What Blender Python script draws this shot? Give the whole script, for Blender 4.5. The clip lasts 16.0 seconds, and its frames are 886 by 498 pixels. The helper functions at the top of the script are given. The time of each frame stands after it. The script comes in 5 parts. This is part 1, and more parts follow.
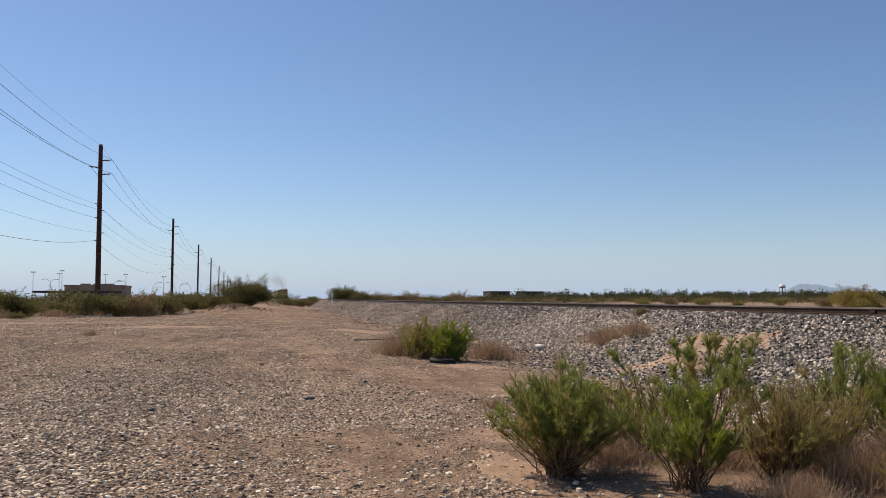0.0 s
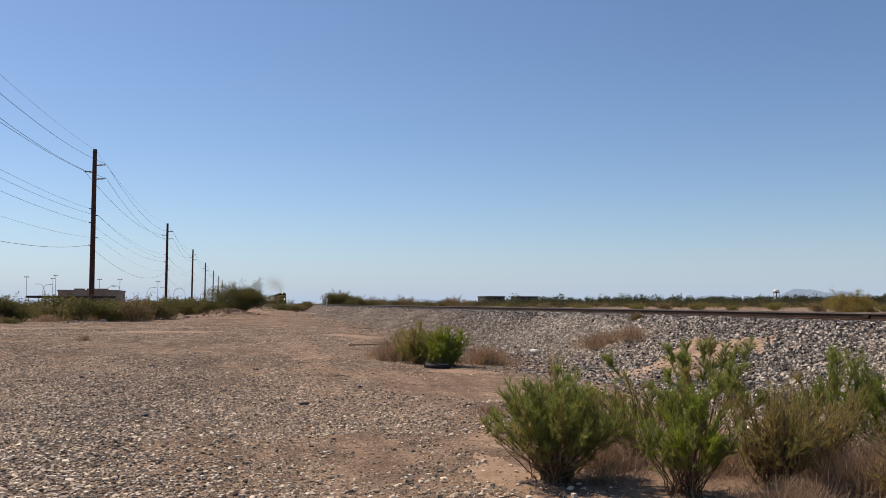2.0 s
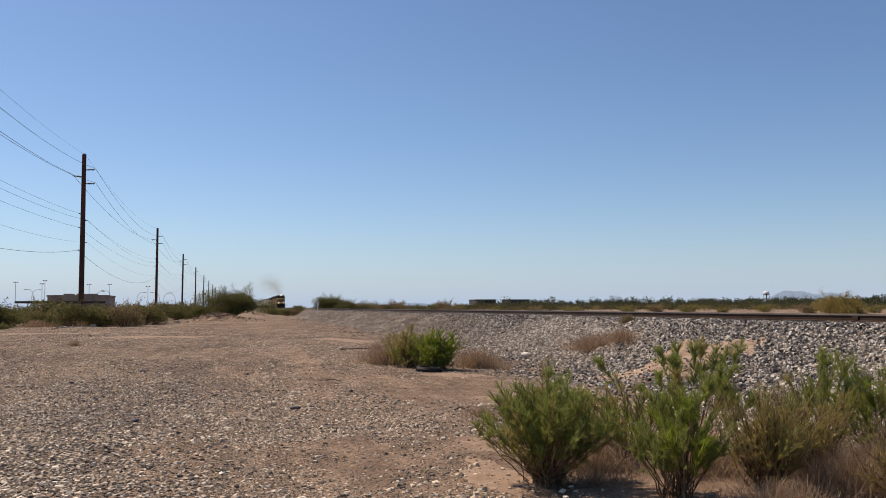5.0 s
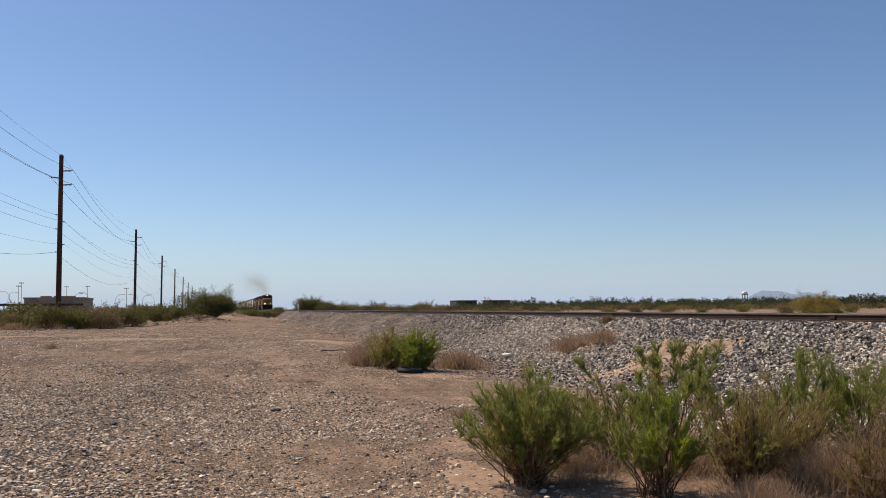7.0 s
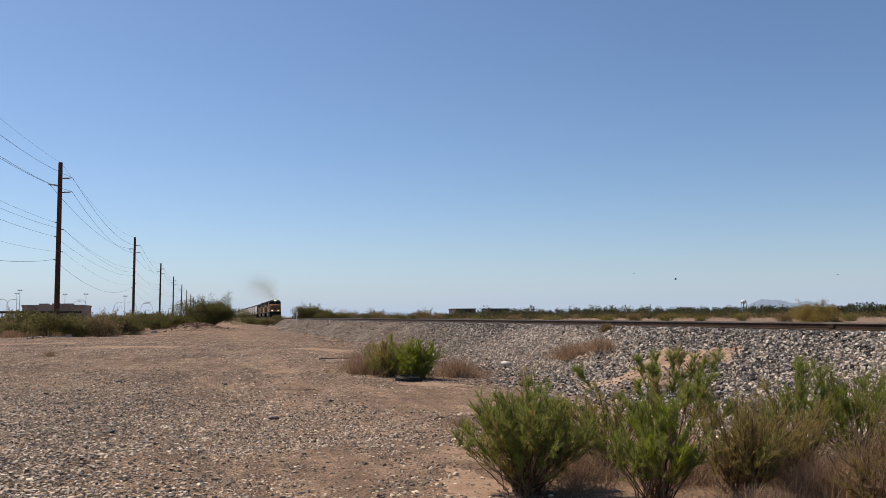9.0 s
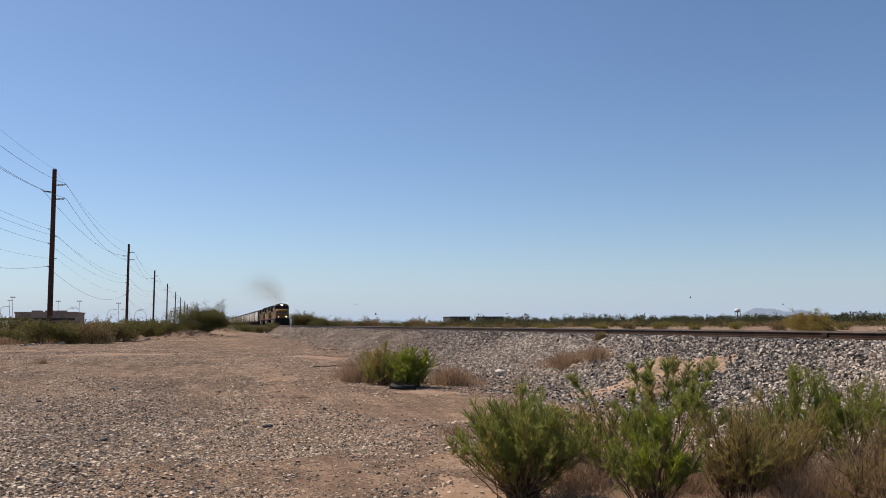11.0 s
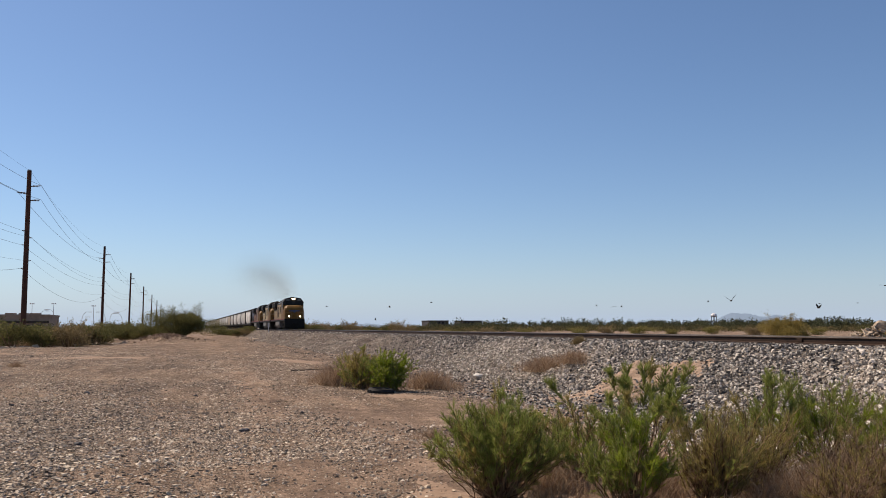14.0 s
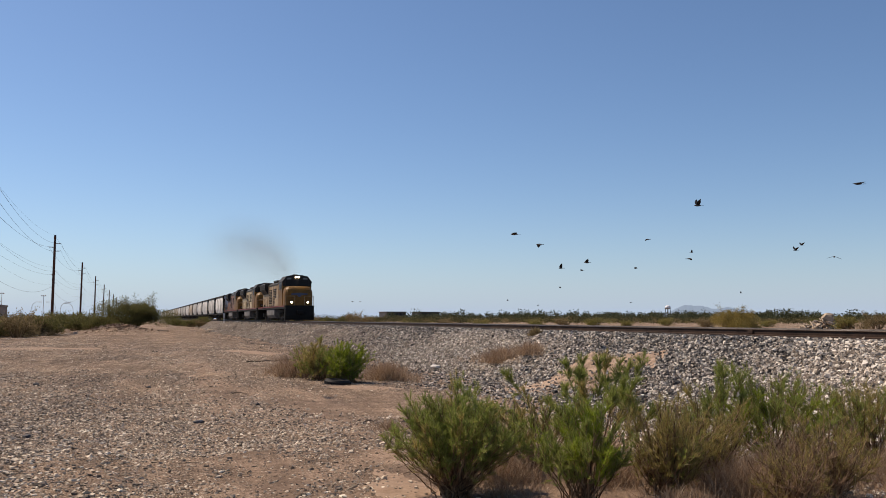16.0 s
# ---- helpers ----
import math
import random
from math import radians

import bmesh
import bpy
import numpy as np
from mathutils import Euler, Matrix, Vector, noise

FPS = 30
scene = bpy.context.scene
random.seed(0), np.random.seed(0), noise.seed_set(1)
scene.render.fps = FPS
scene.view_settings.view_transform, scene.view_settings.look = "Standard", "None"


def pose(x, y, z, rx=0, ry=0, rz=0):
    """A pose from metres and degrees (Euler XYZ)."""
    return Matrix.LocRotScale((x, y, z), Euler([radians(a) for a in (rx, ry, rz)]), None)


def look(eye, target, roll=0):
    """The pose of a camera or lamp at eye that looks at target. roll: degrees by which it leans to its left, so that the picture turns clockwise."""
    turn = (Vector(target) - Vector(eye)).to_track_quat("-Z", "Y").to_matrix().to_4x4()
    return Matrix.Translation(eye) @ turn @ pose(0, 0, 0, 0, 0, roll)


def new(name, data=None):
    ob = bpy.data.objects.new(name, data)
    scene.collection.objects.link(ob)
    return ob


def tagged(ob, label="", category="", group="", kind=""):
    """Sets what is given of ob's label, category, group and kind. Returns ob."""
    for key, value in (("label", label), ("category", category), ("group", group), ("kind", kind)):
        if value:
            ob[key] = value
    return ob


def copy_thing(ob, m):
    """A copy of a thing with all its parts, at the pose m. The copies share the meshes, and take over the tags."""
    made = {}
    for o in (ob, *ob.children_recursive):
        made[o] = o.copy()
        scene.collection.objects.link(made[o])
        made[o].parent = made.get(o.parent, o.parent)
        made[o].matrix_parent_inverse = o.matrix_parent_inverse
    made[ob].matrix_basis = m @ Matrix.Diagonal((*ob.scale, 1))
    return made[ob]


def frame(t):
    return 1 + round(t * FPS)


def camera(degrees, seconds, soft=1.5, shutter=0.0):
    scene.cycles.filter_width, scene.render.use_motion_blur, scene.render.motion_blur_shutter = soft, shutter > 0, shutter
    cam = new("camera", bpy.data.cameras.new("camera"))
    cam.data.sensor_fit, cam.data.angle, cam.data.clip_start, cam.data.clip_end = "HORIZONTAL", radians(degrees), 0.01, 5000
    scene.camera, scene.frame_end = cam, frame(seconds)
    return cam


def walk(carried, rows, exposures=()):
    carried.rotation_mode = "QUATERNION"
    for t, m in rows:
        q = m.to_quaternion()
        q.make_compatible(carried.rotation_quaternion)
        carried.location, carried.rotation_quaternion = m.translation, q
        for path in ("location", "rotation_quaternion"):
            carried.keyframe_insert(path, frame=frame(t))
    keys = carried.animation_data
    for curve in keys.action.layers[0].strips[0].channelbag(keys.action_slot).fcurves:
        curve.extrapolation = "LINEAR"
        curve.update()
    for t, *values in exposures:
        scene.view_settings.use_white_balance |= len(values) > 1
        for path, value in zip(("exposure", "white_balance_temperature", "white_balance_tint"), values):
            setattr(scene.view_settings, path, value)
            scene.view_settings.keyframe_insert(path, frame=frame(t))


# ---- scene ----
# World: y runs along the track, towards where the train comes from; x to the track's side; z = 0 on the dirt road.
EYE = (0.0, 0.0, 1.65)
cam = camera(54.52, 16.0, soft=0.8)
# seconds, turn to the right of the track's line, tilt up, lean
PATH = [
    (0.0, 12.60, 3.28, 0.00), (0.5, 12.56, 3.35, 0.08), (1.0, 12.53, 3.44, -0.04), (1.5, 12.71, 3.49, -0.02),
    (2.0, 12.95, 3.61, 0.00), (2.5, 12.92, 3.80, -0.01), (3.0, 12.77, 3.98, -0.07), (3.5, 12.69, 4.03, -0.19),
    (4.0, 12.69, 3.90, -0.24), (5.0, 13.55, 3.84, -0.28), (6.5, 14.77, 3.82, -0.34), (7.0, 14.83, 3.90, -0.49),
    (7.5, 14.90, 3.91, -0.44), (8.0, 15.00, 4.03, -0.41), (8.5, 15.00, 4.24, -0.37), (9.0, 14.91, 4.44, -0.40),
    (10.2, 15.10, 4.80, -0.31), (11.5, 15.54, 5.04, -0.22), (12.0, 15.98, 5.06, -0.17), (12.5, 16.34, 4.92, -0.24),
    (13.0, 16.51, 4.83, -0.17), (13.5, 16.57, 5.00, -0.14), (14.0, 16.69, 5.22, -0.10), (14.5, 17.02, 5.29, -0.04),
    (15.0, 17.53, 5.13, -0.11), (15.5, 18.39, 4.83, -0.02), (16.0, 19.50, 4.64, 0.05),
]
walk(cam, [(t, pose(*EYE, 90 + tilt, 0, -turn) @ pose(0, 0, 0, 0, 0, lean)) for t, turn, tilt, lean in PATH],
     exposures=[(0.0, 0.02, 7450, 12), (16.0, 0.02, 7450, 12)])

# ---- light ----
SUN_TURN, SUN_HEIGHT = radians(-42), radians(51)
world = bpy.data.worlds.new("sky")
scene.world = world
world.use_nodes = True
wn = world.node_tree.nodes
sky = wn.new("ShaderNodeTexSky")
sky.sky_type, sky.sun_disc = "NISHITA", False
sky.sun_elevation, sky.sun_rotation = SUN_HEIGHT, SUN_TURN
sky.air_density, sky.dust_density, sky.ozone_density = 0.9, 0.35, 9.0
# pale dust haze that thickens towards the horizon, all round
HAZE_TONE, HAZE_DEPTH = (3.42, 4.64, 6.7, 1), 0.05
wl = world.node_tree.links
up_axis = wn.new("ShaderNodeSeparateXYZ")
wl.new(wn.new("ShaderNodeTexCoord").outputs["Generated"], up_axis.inputs[0])
thin = wn.new("ShaderNodeMath")
thin.operation = "MULTIPLY"
thin.inputs[1].default_value = -1 / HAZE_DEPTH
wl.new(up_axis.outputs[2], thin.inputs[0])
thick = wn.new("ShaderNodeMath")
thick.operation, thick.use_clamp = "EXPONENT", True
wl.new(thin.outputs[0], thick.inputs[0])
hazy = wn.new("ShaderNodeMix")
hazy.data_type = "RGBA"
hazy.inputs[7].default_value = HAZE_TONE
wl.new(thick.outputs[0], hazy.inputs[0])
wl.new(sky.outputs[0], hazy.inputs[6])
wl.new(hazy.outputs[2], wn["Background"].inputs[0])
wn["Background"].inputs[1].default_value = 0.12
sun = new("sun", bpy.data.lights.new("sun", "SUN"))
sun.data.energy, sun.data.angle, sun.data.color = 5.0, radians(0.53), (1.0, 0.888, 0.785)
toward = Vector((math.sin(SUN_TURN) * math.cos(SUN_HEIGHT), math.cos(SUN_TURN) * math.cos(SUN_HEIGHT), math.sin(SUN_HEIGHT)))
sun.matrix_world = look(toward * 50, (0, 0, 0))


# ---- materials ----
def material(name):
    m = bpy.data.materials.new(name)
    m.use_nodes = True
    return m, m.node_tree.nodes, m.node_tree.links, m.node_tree.nodes["Principled BSDF"]


def ramp(nodes, stops):
    r = nodes.new("ShaderNodeValToRGB")
    e = r.color_ramp.elements
    while len(e) < len(stops):
        e.new(0.5)
    for k, (p, c) in zip(e, stops):
        k.position, k.color = p, (*c, 1)
    return r


def noise_node(nodes, links, coord, scale, detail=4, rough=0.6):
    n = nodes.new("ShaderNodeTexNoise")
    n.inputs["Scale"].default_value, n.inputs["Detail"].default_value, n.inputs["Roughness"].default_value = scale, detail, rough
    links.new(coord, n.inputs["Vector"])
    return n


def mix_node(nodes, links, a, b, fac, blend="MIX"):
    m = nodes.new("ShaderNodeMix")
    m.data_type, m.blend_type = "RGBA", blend
    for value, sock in ((fac, 0), (a, 6), (b, 7)):
        if isinstance(value, bpy.types.NodeSocket):
            links.new(value, m.inputs[sock])
        elif sock == 0:
            m.inputs[0].default_value = value
        else:
            m.inputs[sock].default_value = (*value, 1)
    return m.outputs[2]


def surface(name, a, b, grain=8.0, wear=0.7, rough=0.8, metal=0.0, bump=0.2, island=0.0, stain=None, depth=0.01):
    """A worn surface: colour a to b by fine grain, stained by a wide pattern."""
    m, nodes, links, bsdf = material(name)
    tc = nodes.new("ShaderNodeTexCoord").outputs["Object"]
    fine, wide = noise_node(nodes, links, tc, grain, 6), noise_node(nodes, links, tc, wear, 3)
    r = ramp(nodes, [(0.3, a), (0.7, b)])
    links.new(fine.outputs[0], r.inputs[0])
    s = stain or tuple(0.55 * c for c in a)
    wr = ramp(nodes, [(0.45, (0, 0, 0)), (0.75, (1, 1, 1))])
    links.new(wide.outputs[0], wr.inputs[0])
    col = mix_node(nodes, links, r.outputs[0], s, wr.outputs[0])
    if island:
        geo = nodes.new("ShaderNodeNewGeometry")
        ir = ramp(nodes, [(0.0, (1 - island,) * 3), (1.0, (1 + island,) * 3)])
        links.new(geo.outputs["Random Per Island"], ir.inputs[0])
        col = mix_node(nodes, links, col, ir.outputs[0], 1.0, "MULTIPLY")
    links.new(col, bsdf.inputs["Base Color"])
    bsdf.inputs["Roughness"].default_value, bsdf.inputs["Metallic"].default_value = rough, metal
    bsdf.inputs["Specular IOR Level"].default_value = 0.2 if rough > 0.4 else 0.5
    bp = nodes.new("ShaderNodeBump")
    bp.inputs["Strength"].default_value, bp.inputs["Distance"].default_value = bump, depth
    links.new(fine.outputs[0], bp.inputs["Height"])
    links.new(bp.outputs[0], bsdf.inputs["Normal"])
    return m


def island_mat(name, stops, rough=0.8, through_light=0.0):
    """One colour a loose piece, drawn from the stops."""
    m, nodes, links, bsdf = material(name)
    geo = nodes.new("ShaderNodeNewGeometry")
    r = ramp(nodes, stops)
    links.new(geo.outputs["Random Per Island"], r.inputs[0])
    links.new(r.outputs[0], bsdf.inputs["Base Color"])
    bsdf.inputs["Roughness"].default_value = rough
    bsdf.inputs["Specular IOR Level"].default_value = 0.15
    if through_light:
        tl = nodes.new("ShaderNodeBsdfTranslucent")
        links.new(r.outputs[0], tl.inputs[0])
        mx = nodes.new("ShaderNodeMixShader")
        mx.inputs[0].default_value = through_light
        links.new(bsdf.outputs[0], mx.inputs[1])
        links.new(tl.outputs[0], mx.inputs[2])
        links.new(mx.outputs[0], nodes["Material Output"].inputs[0])
    return m


def ground_mat(name, dirt_a, dirt_b, stones, stone_scale, amount, bump, lane=None, far_soil=None):
    """Dirt strewn with small stones: two sizes of stone cells over mottled soil. lane: bare soil in worn strips along y; far_soil: y from and to which soil takes over."""
    m, nodes, links, bsdf = material(name)
    pos = nodes.new("ShaderNodeNewGeometry").outputs["Position"]

    def maths(op, *args):
        n = nodes.new("ShaderNodeMath")
        n.operation = op
        for k, q in enumerate(args):
            if isinstance(q, bpy.types.NodeSocket):
                links.new(q, n.inputs[k])
            else:
                n.inputs[k].default_value = q
        return n.outputs[0]
    wide, mid, fine = noise_node(nodes, links, pos, 0.22, 5, 0.65), noise_node(nodes, links, pos, 1.3, 6, 0.7), noise_node(nodes, links, pos, 16, 6, 0.7)
    soil = ramp(nodes, [(0.32, dirt_a), (0.68, dirt_b)])
    links.new(mid.outputs[0], soil.inputs[0])
    share = maths("MULTIPLY_ADD", wide.outputs[0], 2.6, amount - 1.3)
    if lane:
        mp = nodes.new("ShaderNodeMapping")
        mp.inputs["Scale"].default_value = (0.55, 0.055, 0.3)
        links.new(pos, mp.inputs[0])
        strip = noise_node(nodes, links, mp.outputs[0], 1.0, 3, 0.55)
        share = maths("ADD", share, maths("MULTIPLY_ADD", strip.outputs[0], 2 * lane, -lane))
        # the worn wheel track, and the bare verge before the bushes
        at = nodes.new("ShaderNodeSeparateXYZ")
        links.new(pos, at.inputs[0])
        off = maths("SUBTRACT", maths("MULTIPLY_ADD", at.outputs[1], -0.02, at.outputs[0]), 1.25)
        wob = maths("MULTIPLY_ADD", strip.outputs[0], 1.6, -0.8)
        off = maths("DIVIDE", maths("ADD", off, wob), 0.6)
        worn = maths("EXPONENT", maths("MULTIPLY", maths("MULTIPLY", off, off), -1.0))
        verge = nodes.new("ShaderNodeMapRange")
        verge.inputs["From Min"].default_value, verge.inputs["From Max"].default_value = 1.5, 2.8
        links.new(maths("ADD", at.outputs[0], wob), verge.inputs[0])
        near = nodes.new("ShaderNodeMapRange")
        near.inputs["From Min"].default_value, near.inputs["From Max"].default_value = 22, 13
        links.new(at.outputs[1], near.inputs[0])
        share = maths("SUBTRACT", share, maths("MULTIPLY", worn, 0.75))
        share = maths("SUBTRACT", share, maths("MULTIPLY", maths("MULTIPLY", verge.outputs[0], near.outputs[0]), 0.95))
    if far_soil:
        sp = nodes.new("ShaderNodeSeparateXYZ")
        links.new(pos, sp.inputs[0])
        mr = nodes.new("ShaderNodeMapRange")
        mr.inputs["From Min"].default_value, mr.inputs["From Max"].default_value = far_soil
        mr.inputs["To Max"].default_value = 0.75
        links.new(sp.outputs[1], mr.inputs[0])
        share = maths("SUBTRACT", share, mr.outputs[0])
    col, bumps = soil.outputs[0], []
    for scale in (stone_scale * 2.3, stone_scale):
        cell = nodes.new("ShaderNodeTexVoronoi")
        cell.inputs["Scale"].default_value = scale
        links.new(pos, cell.inputs["Vector"])
        sep = nodes.new("ShaderNodeSeparateColor")
        links.new(cell.outputs["Color"], sep.inputs[0])
        st = ramp(nodes, stones)
        links.new(sep.outputs[0], st.inputs[0])
        core = maths("LESS_THAN", cell.outputs["Distance"], 0.42)
        pick = maths("MULTIPLY", maths("LESS_THAN", sep.outputs[1], maths("MULTIPLY", share, 0.75)), core)
        col = mix_node(nodes, links, col, st.outputs[0], pick)
        bumps.append(maths("MULTIPLY", pick, maths("SUBTRACT", 0.6, cell.outputs["Distance"])))
    fr = ramp(nodes, [(0.3, (0.66, 0.66, 0.66)), (0.7, (1.22, 1.22, 1.22))])
    links.new(fine.outputs[0], fr.inputs[0])
    col = mix_node(nodes, links, col, fr.outputs[0], 1.0, "MULTIPLY")
    tone = ramp(nodes, [(0.36, (0.72, 0.71, 0.72)), (0.64, (1.2, 1.18, 1.15))])
    links.new(wide.outputs[0], tone.inputs[0])
    col = mix_node(nodes, links, col, tone.outputs[0], 1.0, "MULTIPLY")
    streak = nodes.new("ShaderNodeMapping")
    streak.inputs["Scale"].default_value = (1.6, 0.28, 1.0)
    links.new(pos, streak.inputs[0])
    rut = noise_node(nodes, links, streak.outputs[0], 1.0, 5, 0.7)
    ruts = ramp(nodes, [(0.36, (0.66, 0.65, 0.655)), (0.62, (1.17, 1.16, 1.15))])
    links.new(rut.outputs[0], ruts.inputs[0])
    col = mix_node(nodes, links, col, ruts.outputs[0], 1.0, "MULTIPLY")
    links.new(col, bsdf.inputs["Base Color"])
    bsdf.inputs["Roughness"].default_value = 0.95
    bsdf.inputs["Specular IOR Level"].default_value = 0.1
    b1 = nodes.new("ShaderNodeBump")
    b1.inputs["Strength"].default_value, b1.inputs["Distance"].default_value = bump, 0.03
    links.new(maths("ADD", bumps[0], bumps[1]), b1.inputs["Height"])
    b2 = nodes.new("ShaderNodeBump")
    b2.inputs["Strength"].default_value, b2.inputs["Distance"].default_value = 0.7, 0.05
    links.new(maths("ADD", fine.outputs[0], maths("MULTIPLY", mid.outputs[0], 2.5)), b2.inputs["Height"])
    links.new(b1.outputs[0], b2.inputs["Normal"])
    links.new(b2.outputs[0], bsdf.inputs["Normal"])
    return m


STONES = [(0.0, (0.09, 0.073, 0.058)), (0.25, (0.22, 0.175, 0.13)), (0.55, (0.42, 0.335, 0.25)), (0.85, (0.64, 0.53, 0.40)), (1.0, (0.82, 0.72, 0.58))]
GREY = [(0.0, (0.05, 0.042, 0.036)), (0.4, (0.12, 0.10, 0.083)), (0.7, (0.22, 0.18, 0.145)), (1.0, (0.46, 0.38, 0.30))]
PEBBLES = [(0.0, (0.05, 0.038, 0.029)), (0.4, (0.11, 0.083, 0.061)), (0.6, (0.30, 0.23, 0.165)), (0.85, (0.56, 0.45, 0.335)), (1.0, (0.80, 0.68, 0.53))]
M_GROUND = ground_mat("desert dirt and gravel", (0.19, 0.132, 0.092), (0.40, 0.288, 0.205), PEBBLES, 27, 1.25, 1.0, lane=0.9)
M_SAND = surface("pale sand", (0.27, 0.19, 0.135), (0.41, 0.30, 0.22), 7, 1.5, 0.95, bump=1.0, depth=0.06, stain=(0.27, 0.18, 0.12))
M_SAND2 = surface("fine tan soil", (0.25, 0.172, 0.118), (0.37, 0.262, 0.185), 9, 2.5, 0.95, bump=0.8, depth=0.03, stain=(0.24, 0.155, 0.10))
BALLAST_STOPS = [(0.0, (0.032, 0.030, 0.029)), (0.4, (0.088, 0.082, 0.077)), (0.65, (0.21, 0.197, 0.18)), (0.85, (0.46, 0.43, 0.39)), (1.0, (0.78, 0.74, 0.68))]
M_BALLAST = ground_mat("crushed ballast bed", (0.105, 0.085, 0.068), (0.20, 0.158, 0.122), BALLAST_STOPS, 15, 1.5, 1.0, far_soil=(26, 58))
M_STONE = island_mat("gravel stones", STONES, 0.85)
M_GREY_CHIP = island_mat("grey-brown gravel chips", GREY, 0.9)
M_BSTONE = island_mat("ballast stones", BALLAST_STOPS[:3] + [(0.82, (0.44, 0.40, 0.34)), (1.0, (0.76, 0.69, 0.59))], 0.75)
M_BSTONE_PALE = island_mat("pale ballast stones", [(0.0, (0.14, 0.115, 0.09)), (0.35, (0.34, 0.285, 0.225)), (0.7, (0.58, 0.50, 0.41)), (1.0, (0.88, 0.81, 0.70))], 0.75)
M_RAIL = surface("rusty rail steel", (0.035, 0.022, 0.016), (0.07, 0.042, 0.03), 30, 2, 0.7, 0.4)
M_HEAD = surface("worn rail head", (0.12, 0.10, 0.085), (0.20, 0.175, 0.15), 40, 3, 0.45, 0.8, bump=0.05)
M_TIE = surface("creosoted timber", (0.05, 0.035, 0.028), (0.11, 0.085, 0.07), 12, 1, 0.9, bump=0.5)
M_POLE = surface("rust-brown pole", (0.075, 0.034, 0.024), (0.12, 0.055, 0.038), 6, 0.5, 0.85, bump=0.3)
M_WIRE = surface("dark cable", (0.05, 0.05, 0.055), (0.09, 0.09, 0.09), 5, 1, 0.6)
M_INSUL = surface("grey insulator", (0.16, 0.15, 0.15), (0.24, 0.23, 0.22), 20, 4, 0.4)
M_STEM = island_mat("woody stems", [(0.0, (0.09, 0.05, 0.03)), (0.5, (0.21, 0.13, 0.075)), (1.0, (0.44, 0.31, 0.19))], 0.9, 0.15)
GREEN = [(0.0, (0.155, 0.195, 0.045)), (0.5, (0.245, 0.29, 0.072)), (0.85, (0.33, 0.36, 0.105)), (1.0, (0.46, 0.38, 0.17))]
M_BROOM = island_mat("green broom twigs", GREEN, 0.7, 0.5)
M_BROOM_B = island_mat("bright broom twigs", [(0.0, (0.17, 0.23, 0.025)), (0.6, (0.27, 0.34, 0.04)), (1.0, (0.38, 0.42, 0.08))], 0.7, 0.5)
M_OLIVE = island_mat("olive brown twigs", [(0.0, (0.22, 0.20, 0.06)), (0.5, (0.34, 0.29, 0.095)), (1.0, (0.50, 0.38, 0.17))], 0.8, 0.55)
M_DRY = island_mat("dry straw", [(0.0, (0.22, 0.135, 0.085)), (0.5, (0.34, 0.23, 0.15)), (1.0, (0.52, 0.40, 0.275))], 0.9, 0.35)
M_LEAF = island_mat("dusty desert leaves", [(0.0, (0.07, 0.075, 0.026)), (0.5, (0.12, 0.118, 0.042)), (1.0, (0.20, 0.18, 0.075))], 0.8, 0.5)
M_LEAF_Y = island_mat("yellowish leaves", [(0.0, (0.12, 0.11, 0.03)), (0.5, (0.20, 0.18, 0.05)), (1.0, (0.33, 0.27, 0.10))], 0.8, 0.3)
M_LEAF_B = island_mat("brown brush", [(0.0, (0.13, 0.10, 0.05)), (0.5, (0.21, 0.16, 0.08)), (1.0, (0.33, 0.25, 0.14))], 0.9, 0.4)


# ---- mesh helpers ----
def mesh_from(name, verts, faces, mat, parent=None, smooth=False):
    me = bpy.data.meshes.new(name)
    verts, faces = np.asarray(verts, dtype=np.float32), np.asarray(faces, dtype=np.int32)
    n, k = faces.shape
    me.vertices.add(len(verts))
    me.vertices.foreach_set("co", verts.ravel())
    me.loops.add(n * k)
    me.loops.foreach_set("vertex_index", faces.ravel())
    me.polygons.add(n)
    me.polygons.foreach_set("loop_start", np.arange(0, n * k, k, dtype=np.int32))
    me.polygons.foreach_set("use_smooth", np.full(n, smooth))
    me.update(calc_edges=True)
    me.materials.append(mat)
    ob = new(name, me)
    ob.parent = parent
    return ob


def part(name, bm, mat, parent=None, label=""):
    me = bpy.data.meshes.new(name)
    bmesh.ops.recalc_face_normals(bm, faces=bm.faces)
    bm.to_mesh(me)
    bm.free()
    me.materials.append(mat)
    ob = new(name, me)
    ob.parent = parent
    return tagged(ob, label)


def box(bm, x0, x1, y0, y1, z0, z1, bevel=0.0):
    v = bmesh.ops.create_cube(bm, size=1, matrix=Matrix.Translation(((x0 + x1) / 2, (y0 + y1) / 2, (z0 + z1) / 2)) @ Matrix.Diagonal((x1 - x0, y1 - y0, z1 - z0, 1)))["verts"]
    if bevel:
        es = list({e for q in v for e in q.link_edges})
        bmesh.ops.bevel(bm, geom=es, offset=bevel, segments=1, affect="EDGES")
    return bm


def rod(bm, a, b, r0, r1=None, n=8):
    a, b = Vector(a), Vector(b)
    r1 = r0 if r1 is None else r1
    q = (b - a).to_track_quat("Z", "Y").to_matrix()
    rings = []
    for c, r in ((a, r0), (b, r1)):
        rings.append([bm.verts.new(c + q @ Vector((math.cos(k * math.tau / n) * r, math.sin(k * math.tau / n) * r, 0))) for k in range(n)])
    for k in range(n):
        bm.faces.new((rings[0][k], rings[0][(k + 1) % n], rings[1][(k + 1) % n], rings[1][k]))
    bm.faces.new(rings[0][::-1])
    bm.faces.new(rings[1])
    return bm


